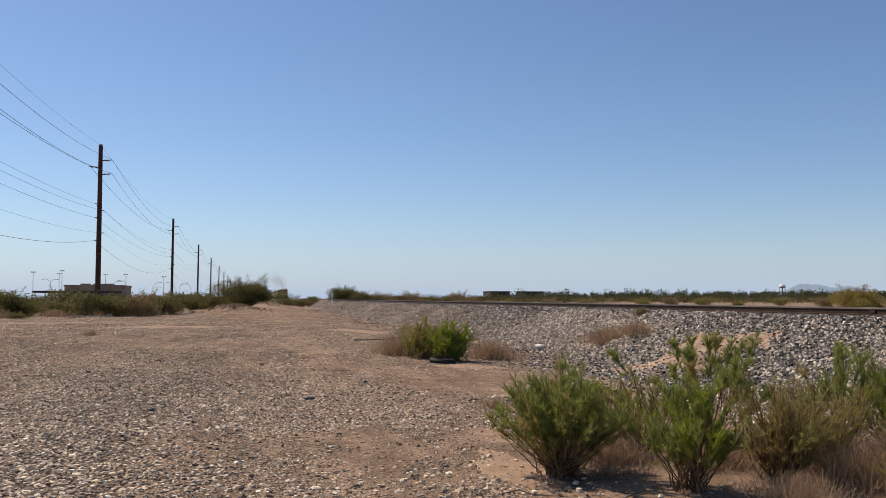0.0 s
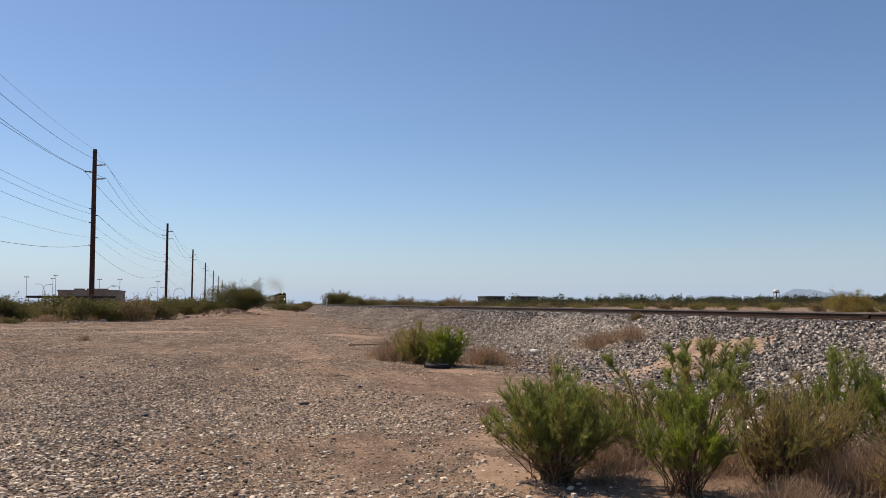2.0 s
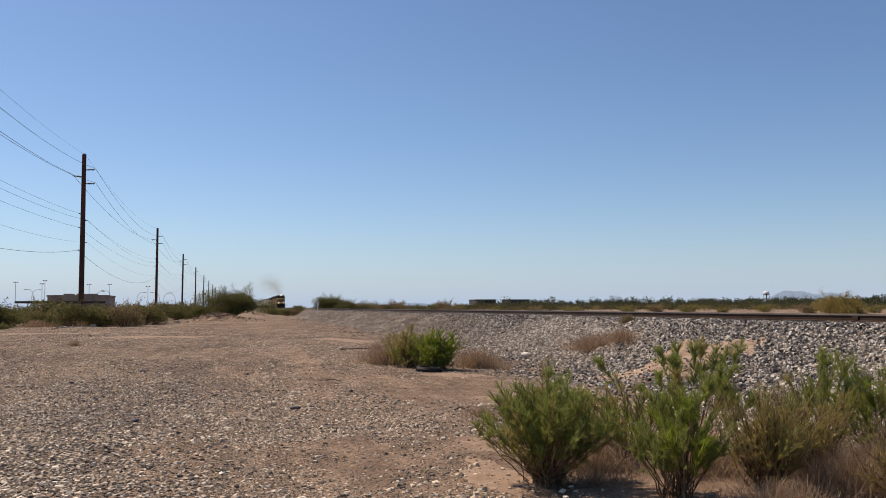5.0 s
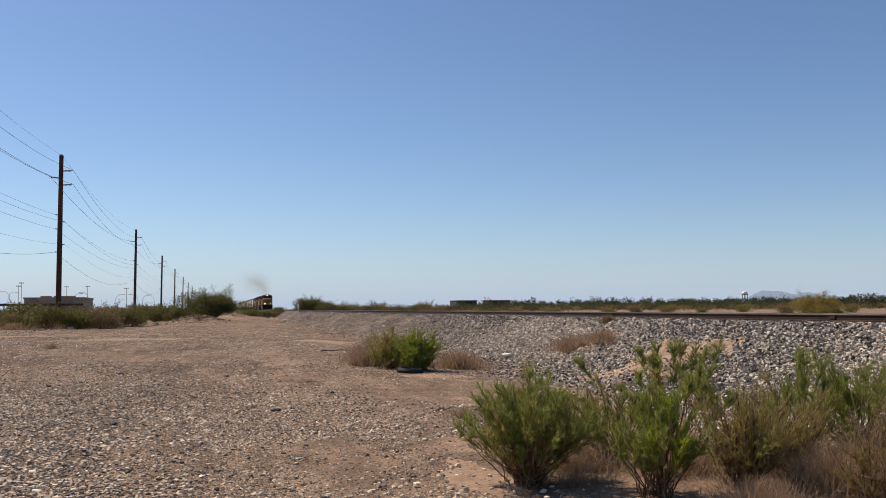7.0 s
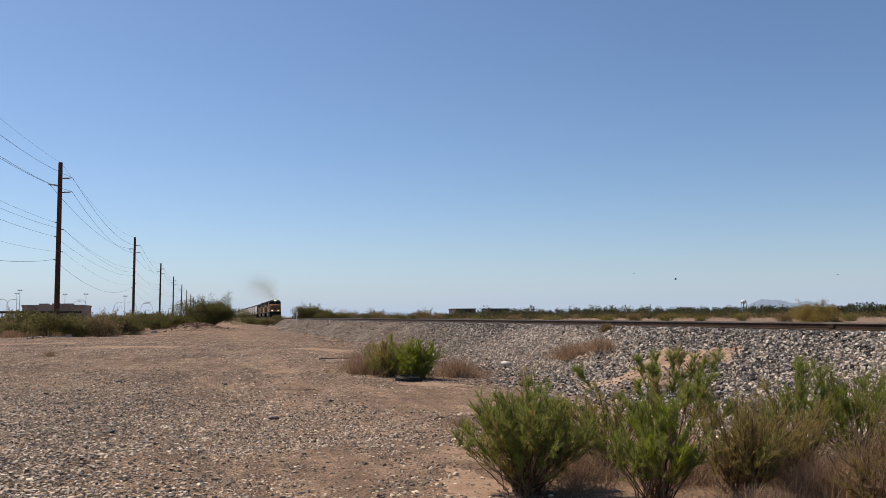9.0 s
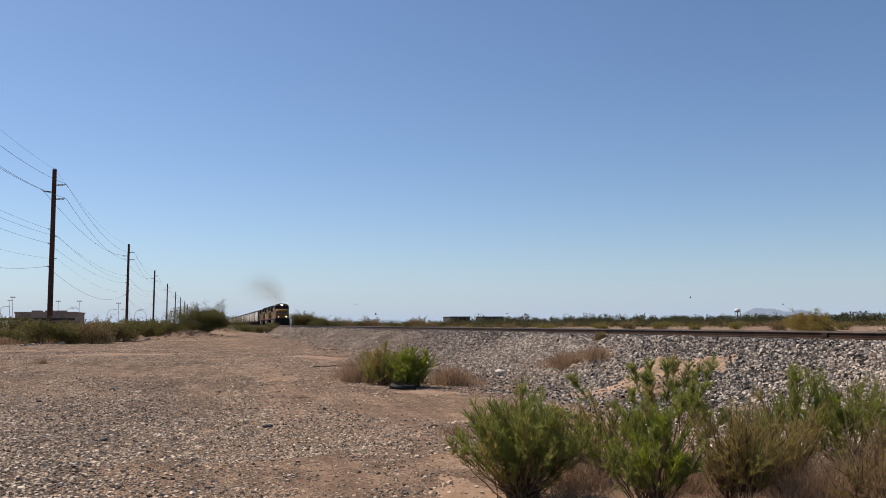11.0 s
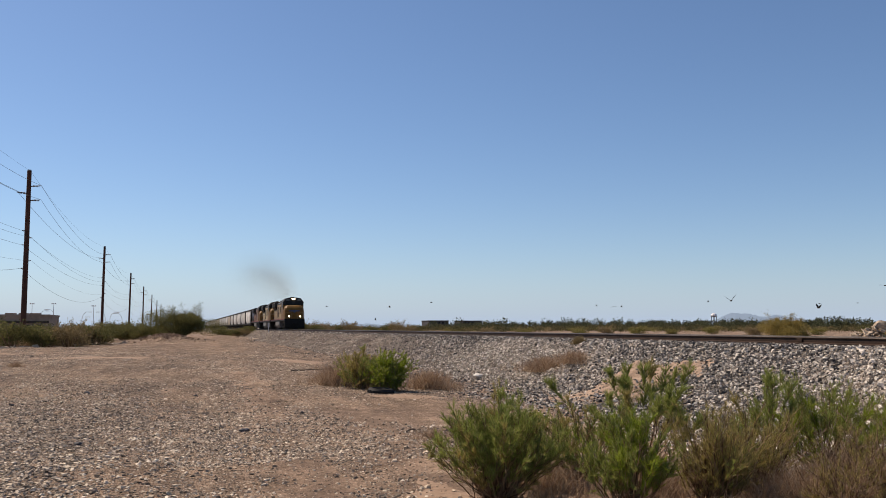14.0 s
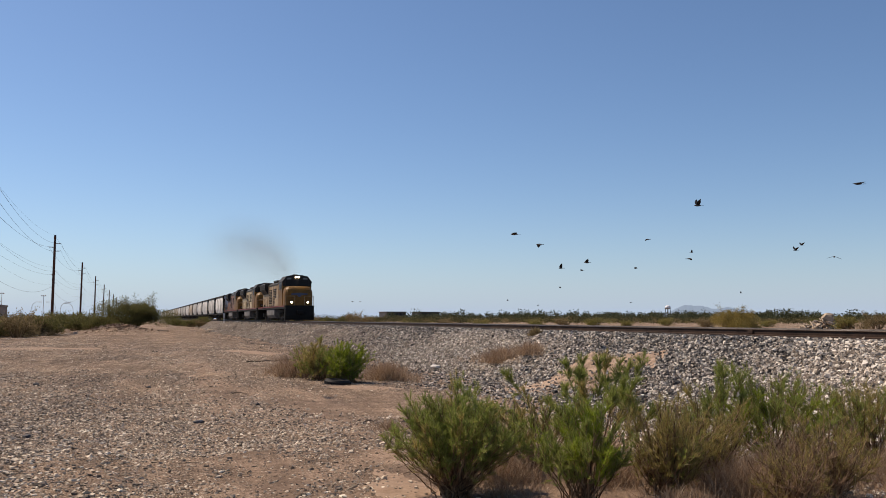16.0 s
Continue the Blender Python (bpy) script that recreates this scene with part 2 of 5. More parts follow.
def prism(bm, outline, axis, a, b):
    """Extrudes an outline (pairs) along an axis from a to b: 'x' takes (y, z), 'y' takes (x, z), 'z' takes (x, y)."""
    def at(p, s):
        return {"x": (s, p[0], p[1]), "y": (p[0], s, p[1]), "z": (p[0], p[1], s)}[axis]
    r0, r1 = [bm.verts.new(at(p, a)) for p in outline], [bm.verts.new(at(p, b)) for p in outline]
    n = len(outline)
    for k in range(n):
        bm.faces.new((r0[k], r0[(k + 1) % n], r1[(k + 1) % n], r1[k]))
    bm.faces.new(r0[::-1])
    bm.faces.new(r1)
    return bm


def tubes(a, b, r0, r1):
    """Three-sided tapered sticks from points a to b (arrays)."""
    n = len(a)
    d = b - a
    d = d / (np.linalg.norm(d, axis=1, keepdims=True) + 1e-9)
    ref = np.where(np.abs(d[:, 2:3]) > 0.9, np.array([[1.0, 0, 0]]), np.array([[0, 0, 1.0]]))
    u = np.cross(d, ref)
    u /= np.linalg.norm(u, axis=1, keepdims=True) + 1e-9
    w = np.cross(d, u)
    v = np.zeros((n, 6, 3))
    for k in range(3):
        c, s = math.cos(k * math.tau / 3), math.sin(k * math.tau / 3)
        o = c * u + s * w
        v[:, k] = a + o * np.reshape(r0, (-1, 1))
        v[:, 3 + k] = b + o * np.reshape(r1, (-1, 1))
    f = np.array([[0, 1, 4, 3], [1, 2, 5, 4], [2, 0, 3, 5]])
    return v.reshape(-1, 3), (np.arange(n)[:, None, None] * 6 + f).reshape(-1, 4)


def blades(base, d, length, width, rng):
    """Thin tapering blades (one quad each) from base along d."""
    n = len(base)
    side = np.cross(d, rng.normal(size=(n, 3)))
    side /= np.linalg.norm(side, axis=1, keepdims=True) + 1e-9
    length, width = np.reshape(length, (-1, 1)), np.reshape(width, (-1, 1))
    tip = base + d * length
    v = np.stack([base - side * width / 2, base + side * width / 2, tip + side * width * 0.25, tip - side * width * 0.25], 1)
    return v.reshape(-1, 3), np.arange(n * 4).reshape(-1, 4)


def unit(v):
    return v / (np.linalg.norm(v, axis=-1, keepdims=True) + 1e-9)


# ---- ground ----
def smooth(a, b, x):
    t = np.clip((x - a) / (b - a), 0, 1)
    return t * t * (3 - 2 * t)


def waves(x, y):
    """Low uneven relief of the dirt, in metres."""
    return (0.030 * np.sin(0.9 * x + 0.35 * y + 1.0) * np.sin(0.23 * y - 0.4 * x) + 0.020 * np.sin(2.1 * x - 0.7 * y) * np.sin(1.3 * y + 0.5)
            + 0.010 * np.sin(4.7 * x + 1.9 * y) * np.sin(3.9 * y - 2.2 * x))


def height(x, y):
    x, y = np.asarray(x, float), np.asarray(y, float)
    z = waves(x, y) * (1 - smooth(60, 200, np.hypot(x, y)) * 0.5)
    z = z - 0.22 * smooth(4.0, 9.5, x) * (1 - smooth(20, 26, x))
    z = z + 1.0 * smooth(10.6, 14.4, x) * (1 - smooth(18.0, 21.5, x))
    lumpy = 0.06 * np.sin(3.1 * x + 2 * y) + 0.05 * np.sin(9 * x + 5 * y) * np.sin(7 * y) + 0.05 * np.sin(4.3 * y - x) + 0.025 * np.sin(17 * x - 11 * y)
    z = z + (0.66 + lumpy) * np.exp(-((x - 11.35) / 1.0) ** 2 - ((y - 20.3) / 1.5) ** 2) + (0.52 + lumpy) * np.exp(-((x - 12.25) / 0.8) ** 2 - ((y - 18.4) / 1.25) ** 2)
    z = z + 0.95 * np.exp(-((x + 2.0) / 3.2) ** 2 - ((y - 108) / 6.0) ** 2) + 0.25 * np.exp(-((x + 0.5) / 5.0) ** 2 - ((y - 118) / 7.0) ** 2) + 0.5 * np.exp(-((x - 6.5) / 4.5) ** 2 - ((y - 160) / 14.0) ** 2)
    return z


def axis_steps(lo, hi, fine_lo, fine_hi, step, growth):
    mid = list(np.arange(fine_lo, fine_hi + step / 2, step))
    s, up = step, [mid[-1]]
    while up[-1] < hi:
        s *= growth
        up.append(up[-1] + s)
    s, down = step, [mid[0]]
    while down[-1] > lo:
        s *= growth
        down.append(down[-1] - s)
    return np.array(down[:0:-1] + mid + up[1:])


def sheet(name, xs, ys, zf, mat):
    X, Y = np.meshgrid(xs, ys)
    v = np.stack([X, Y, zf(X, Y)], -1).reshape(-1, 3)
    a = (np.arange(len(ys) - 1)[:, None] * len(xs) + np.arange(len(xs) - 1)[None]).ravel()
    return mesh_from(name, v, np.stack([a, a + 1, a + 1 + len(xs), a + len(xs)], 1), mat, smooth=True)


ground = sheet("ground", axis_steps(-4500, 4500, -12, 22, 0.25, 1.1), axis_steps(-1500, 4700, 4, 40, 0.3, 1.08), height, M_GROUND)
tagged(ground, "dusty tan desert ground strewn with pale gravel", "ground", kind="structure")

# ---- track ----
TRACK, RAIL_TOP = 15.9, 1.40


def ballast_height(x, y):
    """A flat bed with shoulders that run out unevenly over the dirt."""
    x, y = np.asarray(x, float), np.asarray(y, float)
    run = 0.35 * np.sin(0.55 * y) * np.sin(0.21 * y + 1) + 0.15 * np.sin(1.7 * y)
    up = smooth(9.4 + run, 13.7, x)
    up = 0.5 * up + 0.5 * np.clip((x - 9.7 - run) / (13.5 - 9.7 - run), 0, 1)
    down = np.clip((22.2 - x) / 4.0, 0, 1)
    bumps = 0.03 * np.sin(3.1 * x + 1.2 * y) * np.sin(2.3 * y) + 0.02 * np.sin(7 * x - 5 * y)
    return -0.33 + (1.18 + 0.33) * np.minimum(up, down) + bumps * (np.minimum(up, down) < 0.97)


ballast = sheet("ballast", np.arange(9.0, 22.6, 0.2), axis_steps(-900, 1600, 5, 60, 0.3, 1.06), ballast_height, M_BALLAST)
tagged(ballast, "grey crushed-stone ballast bank under the railway track", "ballast", kind="structure")

track = tagged(new("railway_track"), "rusty steel railway track on dark wooden sleepers", "railway track", kind="structure")


def rail_mesh(x):
    bm = bmesh.new()
    web = [(x - 0.07, 1.225), (x + 0.07, 1.225), (x + 0.07, 1.24), (x + 0.01, 1.26), (x + 0.01, 1.355), (x + 0.036, 1.365), (x + 0.036, 1.385),
           (x - 0.036, 1.385), (x - 0.036, 1.365), (x - 0.01, 1.355), (x - 0.01, 1.26), (x - 0.07, 1.24)]
    prism(bm, web, "y", -900, 1600)
    rail = part("rail", bm, M_RAIL, track)
    bm = bmesh.new()
    prism(bm, [(x - 0.036, 1.3852), (x + 0.036, 1.3852), (x + 0.03, RAIL_TOP), (x - 0.03, RAIL_TOP)], "y", -900, 1600)
    part("rail_head", bm, M_HEAD, rail, "worn bright running surface")


for side in (-0.7525, 0.7525):
    rail_mesh(TRACK + side)


def stone_field(name, x, y, z, size, mat, rng, flat=0.55):
    n = len(x)
    cube = np.array([[a, b, c] for c in (-1, 1) for b in (-1, 1) for a in (-1, 1)], float) * 0.5
    v = cube[None] * (1 + rng.uniform(-0.5, 0.35, (n, 8, 1))) + rng.uniform(-0.16, 0.16, (n, 8, 3))
    v[:, 4:, :2] *= 0.66
    v = v * np.stack([rng.uniform(0.7, 1.2, n), rng.uniform(0.7, 1.2, n), rng.uniform(0.6, 1.2, n) * flat], 1)[:, None]
    a, b = rng.uniform(0, math.tau, n), rng.normal(0, 0.22, n)
    ca, sa, cb, sb = np.cos(a), np.sin(a), np.cos(b), np.sin(b)
    o = np.zeros(n)
    R = np.stack([np.stack([ca, -sa * cb, sa * sb], -1), np.stack([sa, ca * cb, -ca * sb], -1), np.stack([o, sb, cb], -1)], 1)
    v = np.einsum("nij,nkj->nki", R, v) * size[:, None, None] + np.stack([x, y, z + 0.12 * size], -1)[:, None]
    f = np.array([[4, 5, 7, 6], [0, 1, 5, 4], [2, 6, 7, 3], [0, 4, 6, 2], [1, 3, 7, 5]])
    return mesh_from(name, v.reshape(-1, 3), (np.arange(n)[:, None, None] * 8 + f).reshape(-1, 4), mat)

# ---- loose stones ----
rng = np.random.default_rng(4)


def drift(x, y):
    """Where the gravel lies thick (high) and thin (low), in uneven patches drawn out along the road."""
    return (np.sin(0.9 * x + 0.22 * y) * np.sin(0.33 * y - 0.5 * x + 1.2) + 0.6 * np.sin(2.1 * x + 0.7 * y + 2) * np.sin(0.9 * y - 1.1 * x)
            + 0.4 * np.sin(4.3 * x - 1.3 * y) * np.sin(2.2 * y + 1.7 * x))


def strewn(n, reach=2.9, bias=-0.3):
    """Places where the road's gravel lies: thick in patches, worn off the wheel track and the sandy verge."""
    d = 4.6 * np.exp(reach * rng.random(n) ** 1.35)
    a = np.radians(rng.uniform(-17, 47, n))
    x, y = d * np.sin(a), d * np.cos(a)
    ok = (x < 9.6) & ((0.45 + 0.35 * smooth(-2, 2, x)) * drift(x, y) + rng.normal(0, 0.4, n) > bias + 0.9 * np.exp(-((x - 1.25 - 0.02 * y) / 0.45) ** 2) + 1.15 * smooth(1.4, 3.0, x) * (1 - smooth(14, 22, y)))
    return x[ok], y[ok]


def chip_field(name, x, y, z, size, mat):
    """Small stone chips: low, lopsided four-sided points."""
    n = len(x)
    a = rng.uniform(0, math.tau, n)[:, None] + np.arange(4) * math.tau / 4 + rng.uniform(-0.5, 0.5, (n, 4))
    r = rng.uniform(0.35, 0.75, (n, 4))
    base = np.stack([np.cos(a) * r, np.sin(a) * r, np.full((n, 4), -0.12)], -1)
    apex = np.stack([rng.uniform(-0.25, 0.25, n), rng.uniform(-0.25, 0.25, n), rng.uniform(0.10, 0.32, n)], -1)[:, None]
    v = np.concatenate([base, apex], 1) * size[:, None, None] + np.stack([x, y, z], -1)[:, None]
    f = np.array([[0, 1, 4], [1, 2, 4], [2, 3, 4], [3, 0, 4]])
    return mesh_from(name, v.reshape(-1, 3), (np.arange(n)[:, None, None] * 5 + f).reshape(-1, 3), mat)


sx, sy = strewn(310000)
size = np.clip(rng.lognormal(-3.95, 0.45, len(sx)) * (1 + 0.5 * smooth(-0.5, -3.5, sx)), 0.010, 0.05) * (1 + np.hypot(sx, sy) / 45)
dark = drift(0.7 * sx + 3, 0.8 * sy + 5) + rng.normal(0, 0.35, len(sx)) > -0.05 + 0.6 * smooth(-1, -4, sx)
for pick, mat, text in ((~dark, M_STONE, "pale tan gravel scattered over the dirt road"), (dark, M_GREY_CHIP, "grey-brown gravel scattered over the dirt road")):
    tagged(chip_field("gravel", sx[pick], sy[pick], height(sx[pick], sy[pick]), size[pick], mat), text, "gravel", kind="stuff")
fd, fa = 11 * np.exp(1.75 * rng.random(110000)), np.radians(rng.uniform(-17, 40, 110000))
sx, sy = fd * np.sin(fa), fd * np.cos(fa)
ok = (sx < 8.5) & (drift(0.45 * sx + 1, 0.3 * sy) + 0.5 * drift(1.7 * sx, 0.6 * sy + 4) + rng.normal(0, 0.35, len(sx)) > -0.15 + 0.6 * np.exp(-((sx - 1.25 - 0.02 * sy) / 0.6) ** 2))
sx, sy = sx[ok], sy[ok]
size = np.clip(rng.lognormal(-3.3, 0.4, len(sx)), 0.02, 0.09) * (1 + sy / 60)
dark = drift(0.5 * sx + 3, 0.35 * sy + 5) + rng.normal(0, 0.4, len(sx)) > 0.0
for pick, mat, text in ((~dark, M_STONE, "pale tan stones scattered over the far stretch of road"), (dark, M_GREY_CHIP, "grey-brown stones scattered over the far stretch of road")):
    tagged(chip_field("gravel", sx[pick], sy[pick], height(sx[pick], sy[pick]), size[pick], mat), text, "gravel", kind="stuff")
sx, sy = strewn(105000, 1.8, -0.7)
ok = rng.random(len(sx)) < 0.16 + 0.8 * smooth(0.6, -1.8, sx)
sx, sy = sx[ok], sy[ok]
size = np.clip(rng.lognormal(-3.35, 0.33, len(sx)), 0.018, 0.065)
tagged(stone_field("larger_gravel", sx, sy, height(sx, sy), size, M_STONE, rng, 0.36), "larger flat pale stones lying among the gravel", "gravel", kind="stuff")

N = 190000
by = 6.5 * np.exp(3.15 * rng.random(N))
bx = 15.0 - 8.2 * rng.random(N) ** 1.25
hz, bz = height(bx, by), ballast_height(bx, by)
z = np.maximum(hz, bz)
keep = (bz > hz - 0.05) | ((bx < 10.3) & (rng.random(N) < 0.15 + 0.5 * smooth(7, 10, bx)))
keep &= rng.random(N) > 0.93 * smooth(27, 62, by + 4.0 * (13 - bx))
bx, by, z = bx[keep], by[keep], z[keep]
bsize = np.clip(rng.lognormal(-3.22, 0.33, len(bx)), 0.018, 0.088) * (1 + by / 160)
pale = 1.15 * np.exp(-((by - 31) / 8.0) ** 2 - ((bx - 11.6) / 1.7) ** 2) + 0.95 * np.exp(-((by - 10) / 4.5) ** 2) + rng.normal(0, 0.28, len(bx)) > 0.36
for pick, mat, text in ((~pale, M_BSTONE, "loose grey crushed ballast stones"), (pale, M_BSTONE_PALE, "loose pale crushed ballast stones")):
    tagged(stone_field("ballast_stones", bx[pick], by[pick], z[pick], bsize[pick], mat, rng, 0.75), text, "ballast stones", kind="stuff")

# ---- power line ----
POLE_X, POLE_STEP, POLE_Y = -17.0, 94.3, 104.3
POLE_TOP = 19.15


def power_pole():
    pole = tagged(new("power_pole"), "tall rust-brown power pole standing in desert scrub", "power pole", "power poles along the road")
    bm = bmesh.new()
    rod(bm, (0, 0, -0.3), (0.06, 0, POLE_TOP), 0.31, 0.23, 14)
    part("shaft", bm, M_POLE, pole)
    bm = bmesh.new()
    rod(bm, (0.06, 0, POLE_TOP), (0.06, 0, POLE_TOP + 0.16), 0.25, 0.2, 14)
    part("cap", bm, M_INSUL, pole)
    for side, h in ((1, 17.55), (-1, 16.75), (1, 15.95)):
        bm = bmesh.new()
        rod(bm, (0.05 + 0.2 * side, 0, h - 0.1), (0.05 + 1.2 * side, 0, h), 0.07, 0.05)
        for k in range(5):
            c = 0.05 + side * (0.45 + 0.14 * k)
            rod(bm, (c, 0, h - 0.06), (c + 0.05, 0, h - 0.055), 0.11, 0.11, 10)
        part("insulator_arm", bm, M_INSUL, pole)
    for side, h in ((-1, 12.45), (1, 11.65), (-1, 10.85), (1, 9.1), (-1, 8.25)):
        bm = bmesh.new()
        rod(bm, (0.04 + 0.22 * side, 0, h), (0.04 + 0.5 * side, 0, h + 0.03), 0.05, 0.05)
        part("bracket", bm, M_INSUL, pole)
    return pole


first = power_pole()
first.matrix_basis = pose(POLE_X, POLE_Y, 0, 0, -0.25, 0)
POLES = [POLE_Y + POLE_STEP * k for k in range(-2, 13)]
for k, y in enumerate(POLES):
    if y != POLE_Y:
        copy_thing(first, pose(POLE_X, y, 0, 0, random.uniform(-0.5, 0.5), random.uniform(0, 3)))

wires = ((0.06, 19.2, 1.6, 0.010), (1.25, 17.6, 2.3, 0.019), (-1.15, 16.8, 1.65, 0.021), (1.25, 16.0, 2.3, 0.019),
         (-0.46, 12.45, 1.15, 0.013), (0.54, 11.65, 1.45, 0.013), (-0.46, 10.85, 1.1, 0.014), (0.54, 9.1, 1.5, 0.009), (-0.46, 8.25, 2.2, 0.018))
for dx, h, sag, r in wires:
    bm = bmesh.new()
    ring0 = None
    for k in range(len(POLES) - 1):
        n = 14 if k < 5 else 6
        for i in range(n + (k == len(POLES) - 2)):
            u = i / n
            c = Vector((POLE_X + dx, POLES[k] + POLE_STEP * u, h - 4 * sag * u * (1 - u)))
            ring = [bm.verts.new(c + Vector((math.cos(q * 2.094) * r, 0, math.sin(q * 2.094) * r))) for q in range(3)]
            if ring0:
                for q in range(3):
                    bm.faces.new((ring0[q], ring0[(q + 1) % 3], ring[(q + 1) % 3], ring[q]))
            ring0 = ring
    tagged(part("overhead_wire", bm, M_WIRE), "thin dark overhead cable sagging between poles", "cable", "overhead wires")


# ---- plants ----
def broom(seed, tall, half, stems, mat, mat2=None, second=0.0, density=1.0, bare=0.45, wide=0.0030, sub=(0.05, 0.13), subs=16, shell=0.72, lean=(0, 0), dead=0.12, loose=0.0, root=0.06):
    """A desert broom bush: stems that fan out from the root to a rounded, uneven dome and end in upright brushes of fine twigs.
    half: half its width; shell: how deep the stem tips lie under the dome; dead: share of bare stems; loose: how far single plumes stand out."""
    r = np.random.default_rng(seed)
    bush = new("desert_broom_bush")
    a, rho = r.uniform(0, math.tau, stems), np.sqrt(r.random(stems))
    lobes = 1 + 0.10 * np.sin(3 * a + seed) + 0.07 * np.sin(5 * a + 2 * seed)
    reach = r.uniform(shell, 1.0, stems) * lobes * (1 + loose * r.normal(0, 0.3, stems))
    tip = np.stack([half * rho * np.cos(a) + lean[0], half * rho * np.sin(a) + lean[1], tall * (0.27 + 0.64 * np.sqrt(1 - 0.95 * rho ** 2))], -1) * reach[:, None]
    base = np.stack([r.normal(0, root, stems), r.normal(0, root, stems), np.full(stems, -0.03)], -1)
    knee = base + (tip - base) * np.array([0.50, 0.50, 0.50]) + r.normal(0, 0.05, (stems, 3))
    seg = 7
    us = np.linspace(0, 1, seg + 1)
    P = np.stack([(1 - u) ** 2 * base + 2 * u * (1 - u) * knee + u * u * tip + (r.normal(0, 0.008, (stems, 3)) if 0 < u else 0) for u in us], 1)
    V, F, off = [], [], 0

    def add(v, f):
        nonlocal off
        V.append(v), F.append(f + off)
        off += len(v)
    for k in range(seg):
        add(*tubes(P[:, k], P[:, k + 1], 0.0065 * (1 - k / seg) + 0.0016, 0.0065 * (1 - (k + 1) / seg) + 0.0016))
    idx = np.repeat(np.arange(stems), subs)
    u = (bare + (1 - bare) * r.random(len(idx)) ** 0.7) * seg
    i0 = np.minimum(u.astype(int), seg - 1)
    sb = P[idx, i0] + (P[idx, i0 + 1] - P[idx, i0]) * (u - i0)[:, None]
    along = unit(P[idx, i0 + 1] - P[idx, i0])
    sd = unit(along + r.normal(0, 0.55, along.shape) + np.array([0, 0, 0.30]))
    sl = tall * r.uniform(*sub, len(idx))
    add(*tubes(sb, sb + sd * sl[:, None], np.full(len(idx), 0.0026), np.full(len(idx), 0.0012)))
    # bare side twigs low on the stems
    low = np.repeat(np.arange(stems), 4)
    w = r.uniform(0.12, 0.75, len(low)) * seg
    j0 = np.minimum(w.astype(int), seg - 1)
    lb = P[low, j0] + (P[low, j0 + 1] - P[low, j0]) * (w - j0)[:, None]
    ld = unit(unit(P[low, j0 + 1] - P[low, j0]) + r.normal(0, 0.6, lb.shape))
    add(*tubes(lb, lb + ld * (tall * r.uniform(0.06, 0.22, len(low)))[:, None], np.full(len(low), 0.002), np.full(len(low), 0.0008)))
    mesh_from("stem_fan", np.concatenate(V), np.concatenate(F), M_STEM, bush)
    tw = max(4, int(36 * density))
    leafy = np.flatnonzero((r.random(stems) > dead)[idx])
    j = np.repeat(leafy, tw)
    t = r.random(len(j)) ** 0.8
    tb = sb[j] + sd[j] * (sl[j] * t)[:, None]
    td = unit(sd[j] + r.normal(0, 0.42, (len(j), 3)) + np.array([0, 0, 0.40]))
    v, f = blades(tb, td, tall * r.uniform(0.022, 0.06, len(j)), r.uniform(0.6, 1.3, len(j)) * wide, r)
    grp = (r.random(stems) < second)[idx][j] if mat2 else np.zeros(len(j), bool)
    v4 = v.reshape(-1, 4, 3)
    for sel, mm, nm in ((~grp, mat, "foliage"), (grp, mat2, "fresh_foliage")):
        if sel.any():
            q = v4[sel].reshape(-1, 3)
            mesh_from(nm, q, np.arange(len(q)).reshape(-1, 4), mm, bush)
    return bush


def straw(seed, radius, tall, n, mat=None, wide=0.004):
    r = np.random.default_rng(seed)
    a = r.uniform(0, math.tau, n)
    q = np.minimum(radius * np.abs(r.normal(0, 0.52, n)) * (1 + 0.35 * np.sin(2 * a + seed) + 0.25 * np.sin(5 * a + 2 * seed)), 1.4 * radius)
    b = np.stack([q * np.cos(a), q * np.sin(a), np.full(n, -0.01)], -1)
    d = unit(np.stack([r.normal(0, 0.5, n), r.normal(0, 0.5, n), np.full(n, 0.9)], -1))
    ln = tall * r.uniform(0.35, 1.0, n) * (1 - 0.35 * np.minimum(q / radius, 1.2) ** 2)
    v, f = blades(b, d, ln, r.uniform(0.6, 1.3, n) * wide, r)
    m = b + d * (ln * r.uniform(0.4, 0.9, n))[:, None]
    v2, f2 = blades(m, unit(d + r.normal(0, 0.6, (n, 3))), ln * 0.5, r.uniform(0.5, 1.0, n) * wide, r)
    return mesh_from("dry_grass", np.concatenate([v, v2]), np.concatenate([f, f2 + len(v)]), mat or M_DRY)


def leaf_cloud(r, centre, radii, n, size, lumps=9):
    """Leaf quads thick near the skins of several uneven lobes."""
    c = r.normal(0, 0.45, (lumps, 3)) * np.array([1, 1, 0.55]) + np.array([0, 0, 0.05])
    c[:, 2] = np.clip(c[:, 2], -0.5, 0.6)
    rad = r.uniform(0.32, 0.62, lumps)
    k = r.integers(0, lumps, n)
    d = unit(r.normal(size=(n, 3)))
    p = c[k] + d * (rad[k] * r.random(n) ** 0.4)[:, None]
    p[:, 2] = np.maximum(p[:, 2], -0.9 + 0.2 * r.random(n))
    p = p * np.asarray(radii) + np.asarray(centre)
    return blades(p, unit(r.normal(size=(n, 3)) + np.array([0, 0, 0.1])), r.uniform(0.6, 1.25, n) * size, r.uniform(0.4, 0.8, n) * size, r)


